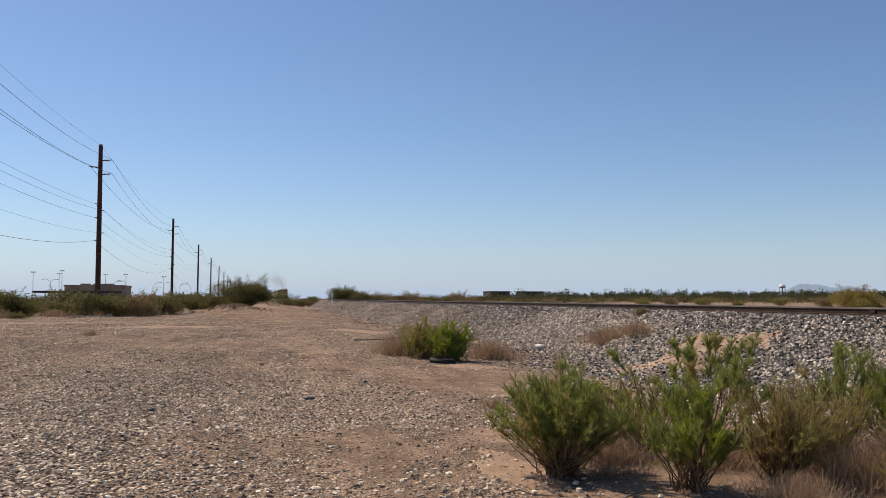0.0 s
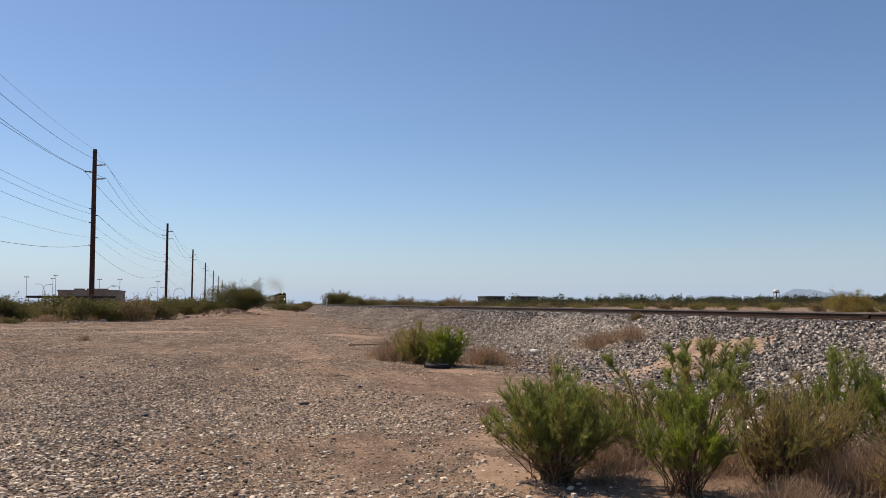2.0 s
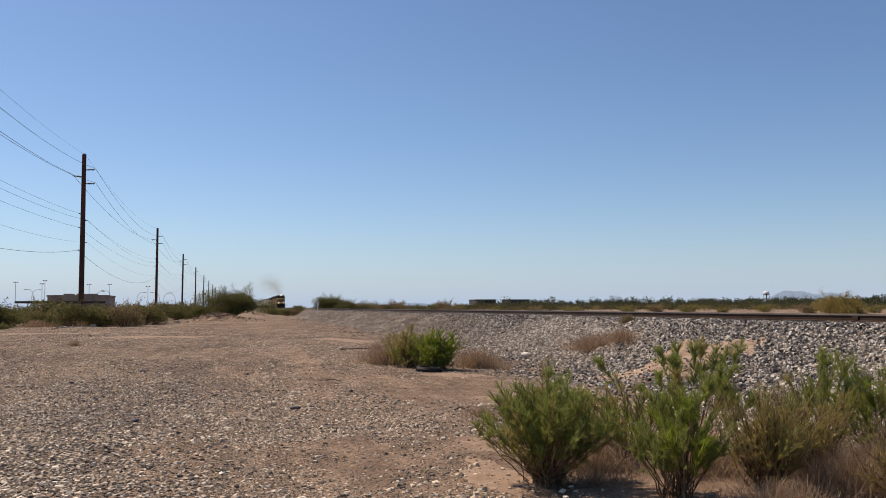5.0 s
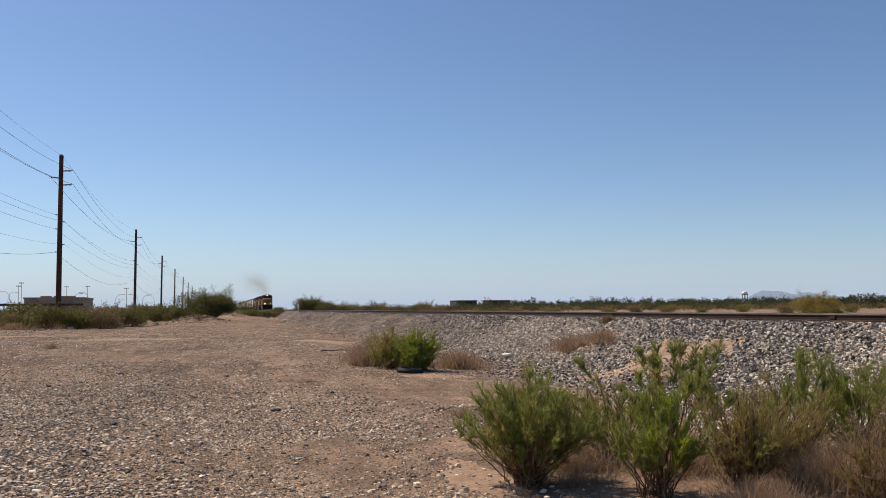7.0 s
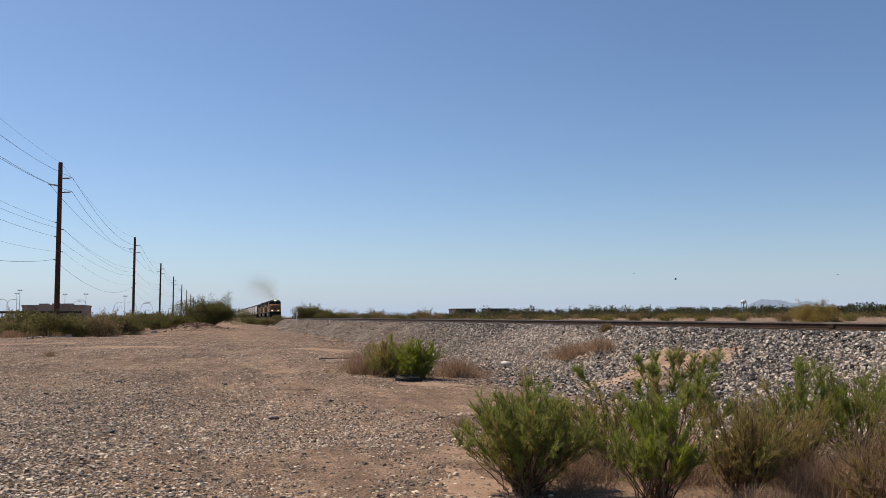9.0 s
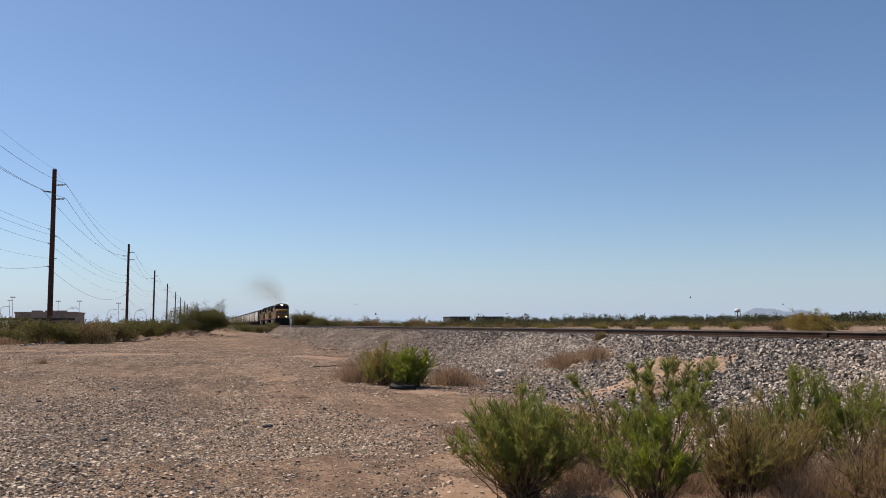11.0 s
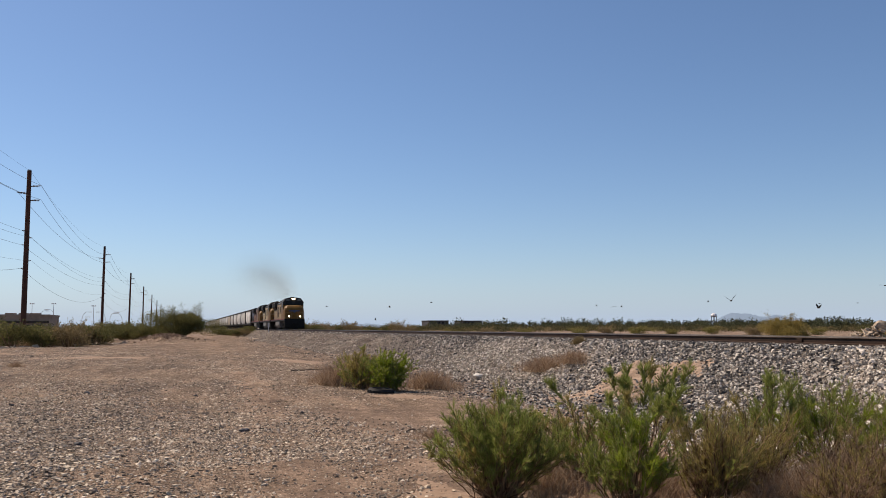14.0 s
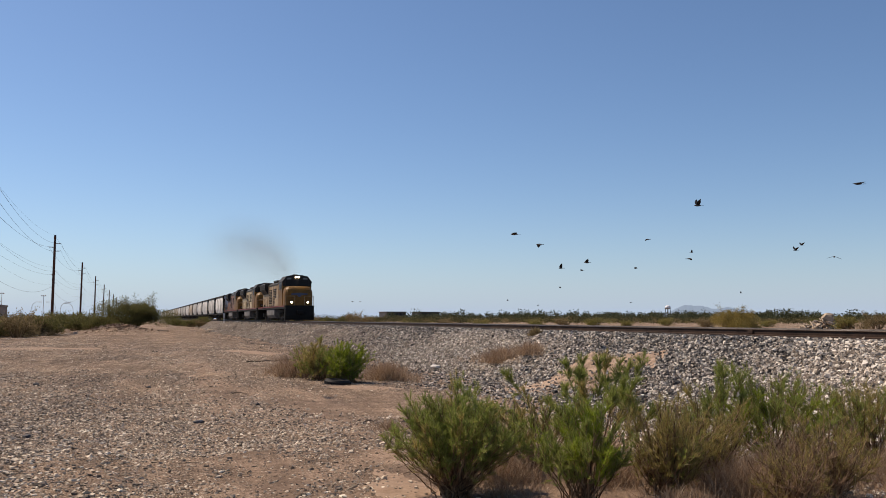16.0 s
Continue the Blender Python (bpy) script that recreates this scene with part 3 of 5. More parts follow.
def shrub(name, seed, wide, tall, n, size, mat, sprays=30):
    r = np.random.default_rng(seed)
    ob = new(name)
    V, F = leaf_cloud(r, (0, 0, tall * 0.48), (wide * 0.62, wide * 0.62, tall * 0.52), n, size)
    # loose sprays that break the outline
    a = r.uniform(0, math.tau, sprays)
    s = np.stack([np.cos(a) * wide * 0.3 * r.random(sprays), np.sin(a) * wide * 0.3 * r.random(sprays), np.full(sprays, tall * 0.4)], -1)
    e = s + np.stack([np.cos(a) * wide * 0.22, np.sin(a) * wide * 0.22, tall * r.uniform(0.35, 0.75, sprays)], -1) * r.uniform(0.6, 1.05, (sprays, 1))
    root = np.stack([np.cos(a) * 0.15, np.sin(a) * 0.15, np.full(sprays, -0.1)], -1)
    v1, f1 = tubes(root, s, np.full(sprays, 0.03 * tall / 2), np.full(sprays, 0.018 * tall / 2))
    v2, f2 = tubes(s, e, np.full(sprays, 0.018 * tall / 2), np.full(sprays, 0.006))
    mesh_from("branch_frame", np.concatenate([v1, v2]), np.concatenate([f1, f2 + len(v1)]), M_STEM, ob)
    m = n // 4
    k, u = r.integers(0, sprays, m), r.uniform(0.3, 1.05, m)
    p = s[k] + (e[k] - s[k]) * u[:, None] + r.normal(0, 0.05 * tall, (m, 3)) * np.array([1, 1, 0.7])
    v3, f3 = blades(p, unit(r.normal(size=(m, 3)) + np.array([0, 0, 0.5])), r.uniform(0.7, 1.4, m) * size, r.uniform(0.4, 0.8, m) * size, r)
    mesh_from("crown", np.concatenate([V, v3]), np.concatenate([F, f3 + len(V)]), mat, ob)
    return ob


def stand(ob, x, y, turn=0, dz=0.0, scale=None):
    ob.matrix_basis = pose(x, y, float(height(x, y)) + dz, 0, 0, turn)
    return ob

# ---- roadside bushes ----
FRONT = [
    (broom(11, 1.09, 0.72, 180, M_BROOM, M_OLIVE, 0.16, 0.95, bare=0.45, sub=(0.04, 0.095), shell=0.76), 2.85, 7.75, "rounded green desert broom bush with bare lower stems"),
    (broom(12, 1.02, 0.48, 70, M_BROOM, M_BROOM_B, 0.5, 1.0, bare=0.42), 3.72, 6.85, "green desert broom bush with bright fresh tips"),
    (broom(13, 1.46, 0.80, 34, M_BROOM, M_OLIVE, 0.25, 1.2, bare=0.78, sub=(0.04, 0.085), subs=22, loose=0.3, shell=0.6), 5.05, 8.9, "tall loose desert broom bush with leggy stems"),
    (broom(17, 0.92, 0.75, 70, M_BROOM, M_OLIVE, 0.3, 0.8, bare=0.5, lean=(-0.2, 0)), 4.25, 8.7, "spreading green broom bush with dark inner stems"),
    (broom(14, 1.02, 0.58, 120, M_OLIVE, M_BROOM, 0.15, 0.55, bare=0.26, shell=0.5, subs=14, dead=0.2), 4.75, 7.1, "olive-brown half-dry broom bush"),
    (broom(15, 1.06, 0.65, 130, M_OLIVE, M_STEM, 0.15, 0.55, bare=0.28, shell=0.5, subs=14, dead=0.25), 5.5, 7.6, "olive-brown broom bush gone mostly to bare stems"),
    (broom(18, 1.44, 0.42, 14, M_BROOM, M_OLIVE, 0.4, 1.1, bare=0.66, sub=(0.04, 0.10), subs=20, loose=0.25), 6.45, 8.5, "thin tall broom bush with a sparse green top"),
    (broom(19, 1.2, 0.95, 110, M_BROOM, M_BROOM_B, 0.3, 0.9, bare=0.55, dead=0.25), 7.3, 8.6, "broad green broom bush with a tangle of dead stems"),
    (broom(20, 0.92, 0.65, 110, M_OLIVE, M_DRY, 0.2, 0.5, bare=0.28, shell=0.5, subs=14, dead=0.25), 6.5, 6.9, "low olive broom bush going dry"),
    (broom(25, 1.16, 0.85, 110, M_OLIVE, M_BROOM, 0.5, 0.65, bare=0.45), 8.5, 8.3, "olive-green broom bush beside the ballast bank"),
    (broom(26, 0.76, 0.55, 80, M_OLIVE, M_DRY, 0.4, 0.36, bare=0.3, shell=0.55, subs=12, dead=0.3), 5.6, 6.4, "small straw-and-olive broom bush"),
]
for ob, x, y, text in FRONT:
    tagged(stand(ob, x, y), text, "bush", "bushes beside the dirt road")
tagged(stand(broom(16, 1.16, 0.86, 130, M_BROOM_B, M_BROOM, 0.4, 0.9, bare=0.12, wide=0.0075, dead=0.02, shell=0.5, root=0.26), 5.3, 22.7), "bright green broom bush beside a black tyre", "bush")
tagged(stand(broom(27, 1.2, 0.9, 110, M_OLIVE, M_BROOM, 0.25, 0.6, bare=0.15, wide=0.0075, dead=0.1, shell=0.5, root=0.3), 4.75, 23.6), "olive and straw-coloured broom bush", "bush")
TUFTS = [(21, 4.3, 25.2, 0.8, 0.65, 1600), (22, 6.75, 23.9, 0.9, 0.6, 1500), (23, 11.25, 26.0, 1.1, 0.55, 1700), (28, 6.6, 33.5, 1.3, 0.7, 2200), (72, 7.6, 37, 1.3, 0.6, 1800), (24, 3.6, 8.3, 0.7, 0.35, 1500),
         (29, 4.6, 7.9, 0.7, 0.4, 1500), (61, 5.6, 7.0, 0.9, 0.45, 2200), (62, 6.9, 7.7, 0.9, 0.5, 2200), (63, 3.5, 12.2, 0.4, 0.2, 420), (64, 7.9, 7.2, 0.9, 0.45, 2000),
         (65, -4.6, 16.9, 0.5, 0.14, 500), (66, -6.9, 41, 0.5, 0.3, 300), (67, 4.3, 6.2, 0.5, 0.3, 1200), (73, -17.2, 83.5, 1.6, 0.7, 900), (74, -19.6, 77.5, 1.2, 0.5, 600), (75, -14.8, 86, 1.5, 0.6, 800), (76, -21.5, 82, 1.6, 0.7, 800), (78, -12.6, 89, 1.2, 0.5, 600), (68, 11.7, 24.8, 0.9, 0.45, 1000)]
for seed, x, y, rad, h, n in TUFTS:
    tuft = stand(straw(seed, rad, h, n, wide=0.004 if y < 15 else 0.010 if y < 60 else 0.03), x, y)
    if x > 10.5:
        tuft.location.z = float(ballast_height(x, y))
    tagged(tuft, "tuft of dry straw-coloured grass", "dry grass", "dry grass tufts")

for k, (x, y, rad, h, n) in enumerate(((3.3, 7.6, 0.45, 0.26, 260), (4.3, 7.6, 0.6, 0.34, 380), (5.2, 6.9, 0.6, 0.4, 380), (6.2, 7.4, 0.7, 0.45, 420), (7.3, 7.9, 0.7, 0.5, 420))):
    litter = stand(straw(90 + k, rad, h, n, M_DRY, 0.004), x, y)
    litter.name = "dead_brush"
    tagged(litter, "tangle of dead tan brush under the broom bushes", "dead brush", kind="stuff")

# ---- scrub ----
M_SCRUB = island_mat("far scrub leaves", [(0.0, (0.05, 0.052, 0.022)), (0.5, (0.085, 0.08, 0.034)), (1.0, (0.15, 0.125, 0.058))], 0.8, 0.35)
M_TREE = island_mat("dark tree leaves", [(0.0, (0.04, 0.048, 0.026)), (0.5, (0.066, 0.076, 0.038)), (1.0, (0.105, 0.11, 0.058))], 0.8, 0.2)
M_CREO = island_mat("creosote leaves", [(0.0, (0.17, 0.13, 0.035)), (0.5, (0.28, 0.215, 0.065)), (1.0, (0.42, 0.33, 0.12))], 0.8, 0.4)
LOOKS = ("dusty olive desert shrub", "dusty green desert shrub", "brown dry desert shrub", "yellowish desert shrub", "grey-green desert shrub")
kinds = [shrub("desert_shrub", 30 + k, 3.2, 2.0, 2900, 0.105, (M_LEAF, M_LEAF, M_LEAF_B, M_LEAF_Y, M_LEAF)[k]) for k in range(5)]
for k, ob in enumerate(kinds):
    tagged(ob, LOOKS[k] + " growing on bare dirt", "shrub", "roadside scrub")
rr = random.Random(5)
used = set()


def plant(k, x, y, s, sz=1.0, dz=-0.3):
    """Sets a shrub of kind k, scaled, on the ground."""
    m = pose(x, y, float(height(x, y)) + dz, 0, 0, rr.uniform(0, 360))
    ob = copy_thing(kinds[k], m) if k in used else kinds[k]
    used.add(k)
    ob.matrix_basis = m
    ob.scale = (s, s, s * sz)
    return ob


# the hedge of scrub under the poles, thickest along the road's edge
for i in range(74):
    y = 83 + 190 * rr.random() ** 1.6
    x = -9.5 + 0.055 * (y - 86) - 20 * rr.random() ** 1.6
    plant(rr.choice((0, 2, 1, 4, 2)), min(x, -2.0), y, rr.uniform(0.8, 1.3), rr.uniform(0.8, 1.15))
for x, y, s in ((-18.6, 76, 0.5), (-20.2, 78, 0.55), (-21.5, 80, 0.6), (-19.8, 84, 0.85), (-17.8, 87, 0.9), (-16.2, 89, 0.75), (-14.6, 91, 0.7)):
    plant(rr.choice((0, 1, 2)), x, y, s, 0.9)
for x, y, s in ((-11, 112, 0.9), (-9.5, 118, 1.0), (-8, 124, 0.95), (-6.8, 130, 1.0), (-5.6, 124, 0.9), (-10.4, 128, 1.1), (-7.2, 138, 1.1), (-4.6, 134, 0.95), (-12.5, 105, 0.8), (-9, 145, 1.2), (-5.0, 117, 0.8)):
    plant(rr.choice((0, 1, 4)), x, y, s, 1.3)
# yellowish and brown shrubs over the track
stand(tagged(shrub("creosote_bush", 45, 5.6, 3.7, 26000, 0.095, M_CREO, 30), "broad yellowish creosote bush beyond the railway track", "bush"), 74.5, 94.3, dz=-0.55)
plant(3, 121.0, 143.0, 1.0, 0.9)
for az, d, k, s in ((17.5, 150, 3, 0.95), (25.6, 150, 3, 1.2), (22.0, 170, 3, 1.0), (29.5, 190, 3, 1.3), (31.5, 180, 3, 1.0), (27.3, 200, 2, 1.4), (19.6, 190, 2, 1.2), (14.2, 175, 2, 1.5),
                    (11.3, 160, 3, 1.0), (36.5, 165, 2, 1.3), (34.0, 210, 3, 1.3), (44.6, 150, 3, 1.4), (46.2, 155, 2, 1.7), (48.5, 130, 1, 1.9), (43.5, 175, 1, 1.5)):
    plant(k, d * math.sin(radians(az)), d * math.cos(radians(az)), s, 0.85)
big = tagged(shrub("mesquite_bush", 41, 7.0, 4.1, 26000, 0.11, M_LEAF, 60), "large dark mesquite bush behind a dirt mound", "bush")
stand(big, -0.5, 117, dz=-0.2)
green = tagged(shrub("mesquite_bush", 42, 8.5, 5.2, 20000, 0.14, M_LEAF, 30), "broad green mesquite bush beyond the railway track", "bush")
stand(green, 24.5, 231)
for az, d, k, s in ((7.1, 236, 0, 2.1), (7.7, 240, 2, 1.9), (8.2, 238, 0, 1.5), (8.7, 245, 2, 1.9), (9.2, 240, 2, 1.4), (9.8, 250, 0, 1.5), (10.5, 248, 2, 2.0), (11.0, 255, 2, 1.5), (12.0, 262, 0, 1.3), (13.0, 255, 4, 1.4), (13.6, 250, 2, 2.0), (14.8, 262, 0, 1.4)):
    plant(k, d * math.sin(radians(az)), d * math.cos(radians(az)), s, 0.95)
for x, y, s in ((6.6, 166, 0.85), (7.8, 172, 0.8), (8.9, 164, 0.75), (9.9, 170, 0.85), (10.9, 165, 0.75), (11.9, 172, 0.8), (12.6, 178, 0.7), (8.2, 180, 0.9), (11.0, 182, 0.85)):
    plant(rr.choice((0, 1, 2)), x, y, s, 1.0, max(-0.2, float(ballast_height(x, y)) - float(height(x, y)) - 0.2))


def far_scrub(name, seed, n, az0, az1, d0, d1, tall, leaves, mat, label, slim=1.0, power=1.0, leaf=0.13):
    """Many small plants by bearing (degrees) and distance, clear of road and track."""
    r = np.random.default_rng(seed)
    V, F, off = [], [], 0
    for _ in range(n):
        a, d = radians(r.uniform(az0, az1)), d0 + (d1 - d0) * r.random() ** power
        x, y = d * math.sin(a), d * math.cos(a)
        if -6 < x < 26:
            continue
        h = tall * r.uniform(0.55, 1.35) 
        v, f = leaf_cloud(r, (x, y, h * 0.42), (h * slim * r.uniform(0.7, 1.3),) * 2 + (h * 0.56,), leaves, h * leaf, 6)
        V.append(v), F.append(f + off)
        off += len(v)
    return tagged(mesh_from(name, np.concatenate(V), np.concatenate(F), mat), label, "scrub", kind="stuff")


far_scrub("distant_scrub", 51, 760, 5, 52, 285, 460, 2.4, 100, M_SCRUB, "distant band of dusty olive desert scrub", leaf=0.16)
far_scrub("distant_scrub", 52, 300, 5, 52, 270, 400, 2.0, 70, M_LEAF_B, "distant dry brown desert brush")
far_scrub("distant_scrub", 53, 70, 8, 52, 262, 380, 1.9, 120, M_LEAF_Y, "distant yellowish desert shrubs")
far_scrub("distant_scrub", 55, 460, -28, 0, 130, 330, 2.0, 80, M_SCRUB, "distant dark scrub behind the power poles")
far_scrub("distant_trees", 54, 420, 16, 54, 420, 620, 5.3, 230, M_TREE, "distant line of dark trees on the horizon", 0.8, leaf=0.115)
far_scrub("distant_trees", 56, 420, -40, 60, 620, 1200, 4.5, 60, M_TREE, "far hazy trees along the horizon", 0.9)

# clods on the dirt mound, and pale rubble along the scrub's edge
g3 = np.random.default_rng(71)
cx, cy = g3.normal(-2.2, 1.7, 700), g3.normal(106, 3.2, 700)
M_CLOD = island_mat("dirt clods", [(0.0, (0.12, 0.075, 0.05)), (0.5, (0.22, 0.145, 0.095)), (1.0, (0.36, 0.25, 0.17))], 0.95)
tagged(stone_field("dirt_clods", cx, cy, height(cx, cy), np.clip(g3.lognormal(-2.1, 0.45, 700), 0.05, 0.4), M_CLOD, g3, 0.7), "brown clods heaped on the dirt mound", "dirt clods", kind="stuff")
cx = g3.uniform(-15, -6, 260)
cy = 86 + (cx + 12) * 2.2 + g3.normal(0, 1.5, 260)
tagged(stone_field("rubble", cx, cy, height(cx, cy), np.clip(g3.lognormal(-1.9, 0.5, 260), 0.06, 0.5), M_STONE, g3, 0.6), "pale rubble lying along the edge of the scrub", "rubble", kind="stuff")


def sand_patch(cx, cy, rx, ry, lift, seed):
    """A drift of pale sand that runs out unevenly into the gravel."""
    xs, ys = np.linspace(cx - 1.6 * rx, cx + 1.6 * rx, 60), np.linspace(cy - 1.6 * ry, cy + 1.6 * ry, 60)

    def z(x, y):
        u, v = (x - cx) / rx, (y - cy) / ry
        edge = 0.16 * np.sin(5 * u + 3 * v + seed) + 0.13 * np.sin(9 * v - 6 * u + 2 * seed) + 0.09 * np.sin(17 * u + 11 * v) + 0.07 * np.sin(29 * u - 23 * v)
        return height(x, y) + lift * (np.exp(-u * u - v * v) * 1.5 - 0.7 + edge)
    return tagged(sheet("sand_patch", xs, ys, z, M_SAND if cx > 10 else M_SAND2), "drift of pale bare sand among the gravel", "sand", kind="structure")


for k, q in enumerate(((11.35, 20.2, 1.35, 1.9, 0.05), (12.2, 18.4, 1.0, 1.4, 0.05), (10.2, 20.9, 1.1, 1.3, 0.04), (5.6, 44.0, 1.7, 3.0, 0.05), (5.2, 20.6, 1.0, 0.7, 0.015), (2.5, 8.1, 0.35, 0.9, 0.012),
                        (-4.0, 52.0, 4.0, 2.0, 0.02), (-13.0, 62.0, 5.0, 2.0, 0.02))):
    sand_patch(*q, k)

for px0, py0, sx, sy, n in ((2.5, 8.3, 0.5, 1.0, 420), (3.5, 12.4, 0.7, 1.5, 420), (5.4, 20.7, 0.9, 0.7, 160)):
    cx, cy = g3.normal(px0, sx, n), g3.normal(py0, sy, n)
    tagged(stone_field("strewn_gravel", cx, cy, height(cx, cy) + 0.006, np.clip(g3.lognormal(-4.1, 0.5, n), 0.007, 0.06), M_STONE, g3, 0.6), "loose gravel chips strewn over the sand", "gravel", kind="stuff")
cx, cy = g3.normal(11.5, 1.1, 1100), g3.normal(19.6, 1.7, 1100)
tagged(stone_field("strewn_ballast", cx, cy, np.maximum(height(cx, cy), ballast_height(cx, cy)) + 0.02, np.clip(g3.lognormal(-3.2, 0.4, 1100), 0.015, 0.1), M_BSTONE, g3, 0.7), "ballast stones strewn over the sand", "ballast stones", kind="stuff")

# ---- far things ----
M_WALL = surface("tan stucco wall", (0.30, 0.23, 0.18), (0.36, 0.28, 0.22), 2, 0.3, 0.9)
M_ROOF = surface("dark brown roof", (0.05, 0.035, 0.03), (0.08, 0.06, 0.05), 2, 0.3, 0.8)
M_STEEL = surface("galvanised steel", (0.58, 0.59, 0.60), (0.70, 0.70, 0.70), 5, 0.5, 0.45, 0.2)
M_TANK = surface("white tank paint", (0.72, 0.74, 0.76), (0.80, 0.81, 0.82), 2, 0.2, 0.5)
M_GLASS = surface("dark window glass", (0.008, 0.009, 0.01), (0.015, 0.016, 0.018), 2, 0.5, 0.42, bump=0.0)

school = tagged(new("low_building"), "low flat-roofed tan building with a dark canopy", "building")
bm = bmesh.new()
box(bm, -52, -36.5, 264, 284, 0, 5.0)
part("wall", bm, M_WALL, school)
bm = bmesh.new()
box(bm, -52.2, -36.3, 263.8, 284.2, 5.0, 5.5)
for x in (-48.5, -45, -42):
    box(bm, x, x + 2.4, 268, 272, 5.5, 5.95, 0.05)
part("parapet", bm, M_WALL, school)
bm = bmesh.new()
box(bm, -52.1, -36.4, 263.6, 264, 3.1, 3.7)
part("fascia", bm, M_ROOF, school)
bm = bmesh.new()
box(bm, -60.5, -52.2, 264, 280, 3.2, 3.8)
part("canopy", bm, M_ROOF, school)
for x in (-60, -57.4, -54.8):
    bm = bmesh.new()
    box(bm, x, x + 0.3, 264.3, 264.6, 0, 3.2)
    part("canopy_post", bm, M_STEEL, school)
for x in (-50, -46.5, -43, -39.5):
    bm = bmesh.new()
    box(bm, x, x + 1.8, 263.96, 264.05, 1.0, 2.6)
    part("window", bm, M_GLASS, school)


M_SLATE = surface("dark slate cladding", (0.06, 0.06, 0.065), (0.09, 0.09, 0.095), 2, 0.3, 0.8)


def warehouse(x0, x1, y, z):
    ob = tagged(new("warehouse"), "long low dark-walled warehouse on the horizon", "building", "far warehouses")
    bm = bmesh.new()
    box(bm, x0, x1, y, y + 20, 0, z - 0.6)
    part("wall", bm, M_SLATE, ob)
    bm = bmesh.new()
    box(bm, x0 - 0.3, x1 + 0.3, y - 0.3, y + 20.3, z - 0.6, z)
    part("roof", bm, M_ROOF, ob)
    for k in range(5):
        bm = bmesh.new()
        a = x0 + (x1 - x0) * (k + 0.25) / 5
        box(bm, a, a + 1.6, y - 0.05, y + 0.05, z - 2.2, z - 1.1)
        part("window", bm, M_GLASS, ob)


warehouse(163, 177, 577, 6.6)
warehouse(186, 200, 572, 6.5)


def flood_light(h, bar):
    ob = tagged(new("floodlight_mast"), "slender steel floodlight mast with a lamp bar", "light mast", "sports field lights")
    bm = bmesh.new()
    rod(bm, (0, 0, 0), (0, 0, h), 0.12, 0.07)
    part("mast", bm, M_STEEL, ob)
    bm = bmesh.new()
    box(bm, -bar / 2, bar / 2, -0.1, 0.1, h, h + 0.12)
    part("crossbar", bm, M_STEEL, ob)
    for k in range(3):
        bm = bmesh.new()
        c = -bar / 2 + bar * (k + 0.5) / 3
        box(bm, c - 0.17, c + 0.17, -0.2, 0.12, h + 0.12, h + 0.42, 0.05)
        part("lamp", bm, M_STEEL, ob)
    return ob


def street_lamp(h, reach):
    ob = tagged(new("street_lamp"), "grey street lamp with a curved arm", "street lamp", "parking lot lamps")
    bm = bmesh.new()
    pts = [Vector((0, 0, 0)), Vector((0, 0, h * 0.7)), Vector((reach * 0.2, 0, h * 0.9)), Vector((reach * 0.6, 0, h)), Vector((reach, 0, h * 1.01))]
    for a, b in zip(pts, pts[1:]):
        rod(bm, a, b, 0.075, 0.065, 6)
    part("mast", bm, M_STEEL, ob)
    bm = bmesh.new()
    box(bm, reach - 0.1, reach + 0.9, -0.2, 0.2, h - 0.1, h + 0.12, 0.05)
    part("lamp_head", bm, M_STEEL, ob)
    return ob


mast = flood_light(10.6, 1.6)
mast.matrix_basis = pose(-74.1, 324, 0)
for x, y, s in ((-65.2, 322, 0.95), (-64.3, 322, 1.05), (-49.4, 318.5, 0.92), (-42.5, 317, 0.92), (-29.6, 314, 0.85)):
    copy_thing(mast, pose(x, y, 0)).scale = (1, 1, s)
lamp = street_lamp(8.3, 2.2)
lamp.matrix_basis = pose(-68, 323, 0, 0, 0, 180)
for x, turn, s in ((-67.4, 0, 0.97), (-47.0, 0, 0.9), (-42.2, 180, 0.95), (-33.5, 0, 0.86), (-26.0, 180, 0.86), (-24.6, 0, 0.84), (-20.6, 180, 0.8)):
    copy_thing(lamp, pose(x, 317, 0, 0, 0, turn)).scale = (1, 1, s)

tower = tagged(new("water_tower"), "white water tower on dark steel legs", "water tower")
bm = bmesh.new()
bmesh.ops.create_uvsphere(bm, u_segments=24, v_segments=14, radius=5.6, matrix=Matrix.Translation((0, 0, 25.5)) @ Matrix.Diagonal((1, 1, 0.72, 1)))
part("tank", bm, M_TANK, tower)
for k in range(6):
    bm = bmesh.new()
    a = k * math.tau / 6
    rod(bm, (6.2 * math.cos(a), 6.2 * math.sin(a), 0), (5.2 * math.cos(a), 5.2 * math.sin(a), 24.5), 0.42, 0.36)
    part("leg", bm, M_ROOF, tower)
bm = bmesh.new()
rod(bm, (0, 0, 0), (0, 0, 23), 1.0, 1.0, 12)
part("riser", bm, M_ROOF, tower)
bm = bmesh.new()
rod(bm, (0, 0, 22.6), (0, 0, 23.2), 6.3, 6.3, 24)
part("walkway", bm, M_ROOF, tower)
tower.matrix_basis = pose(698, 1030, 0)
tower.scale = (0.7, 0.7, 0.7)


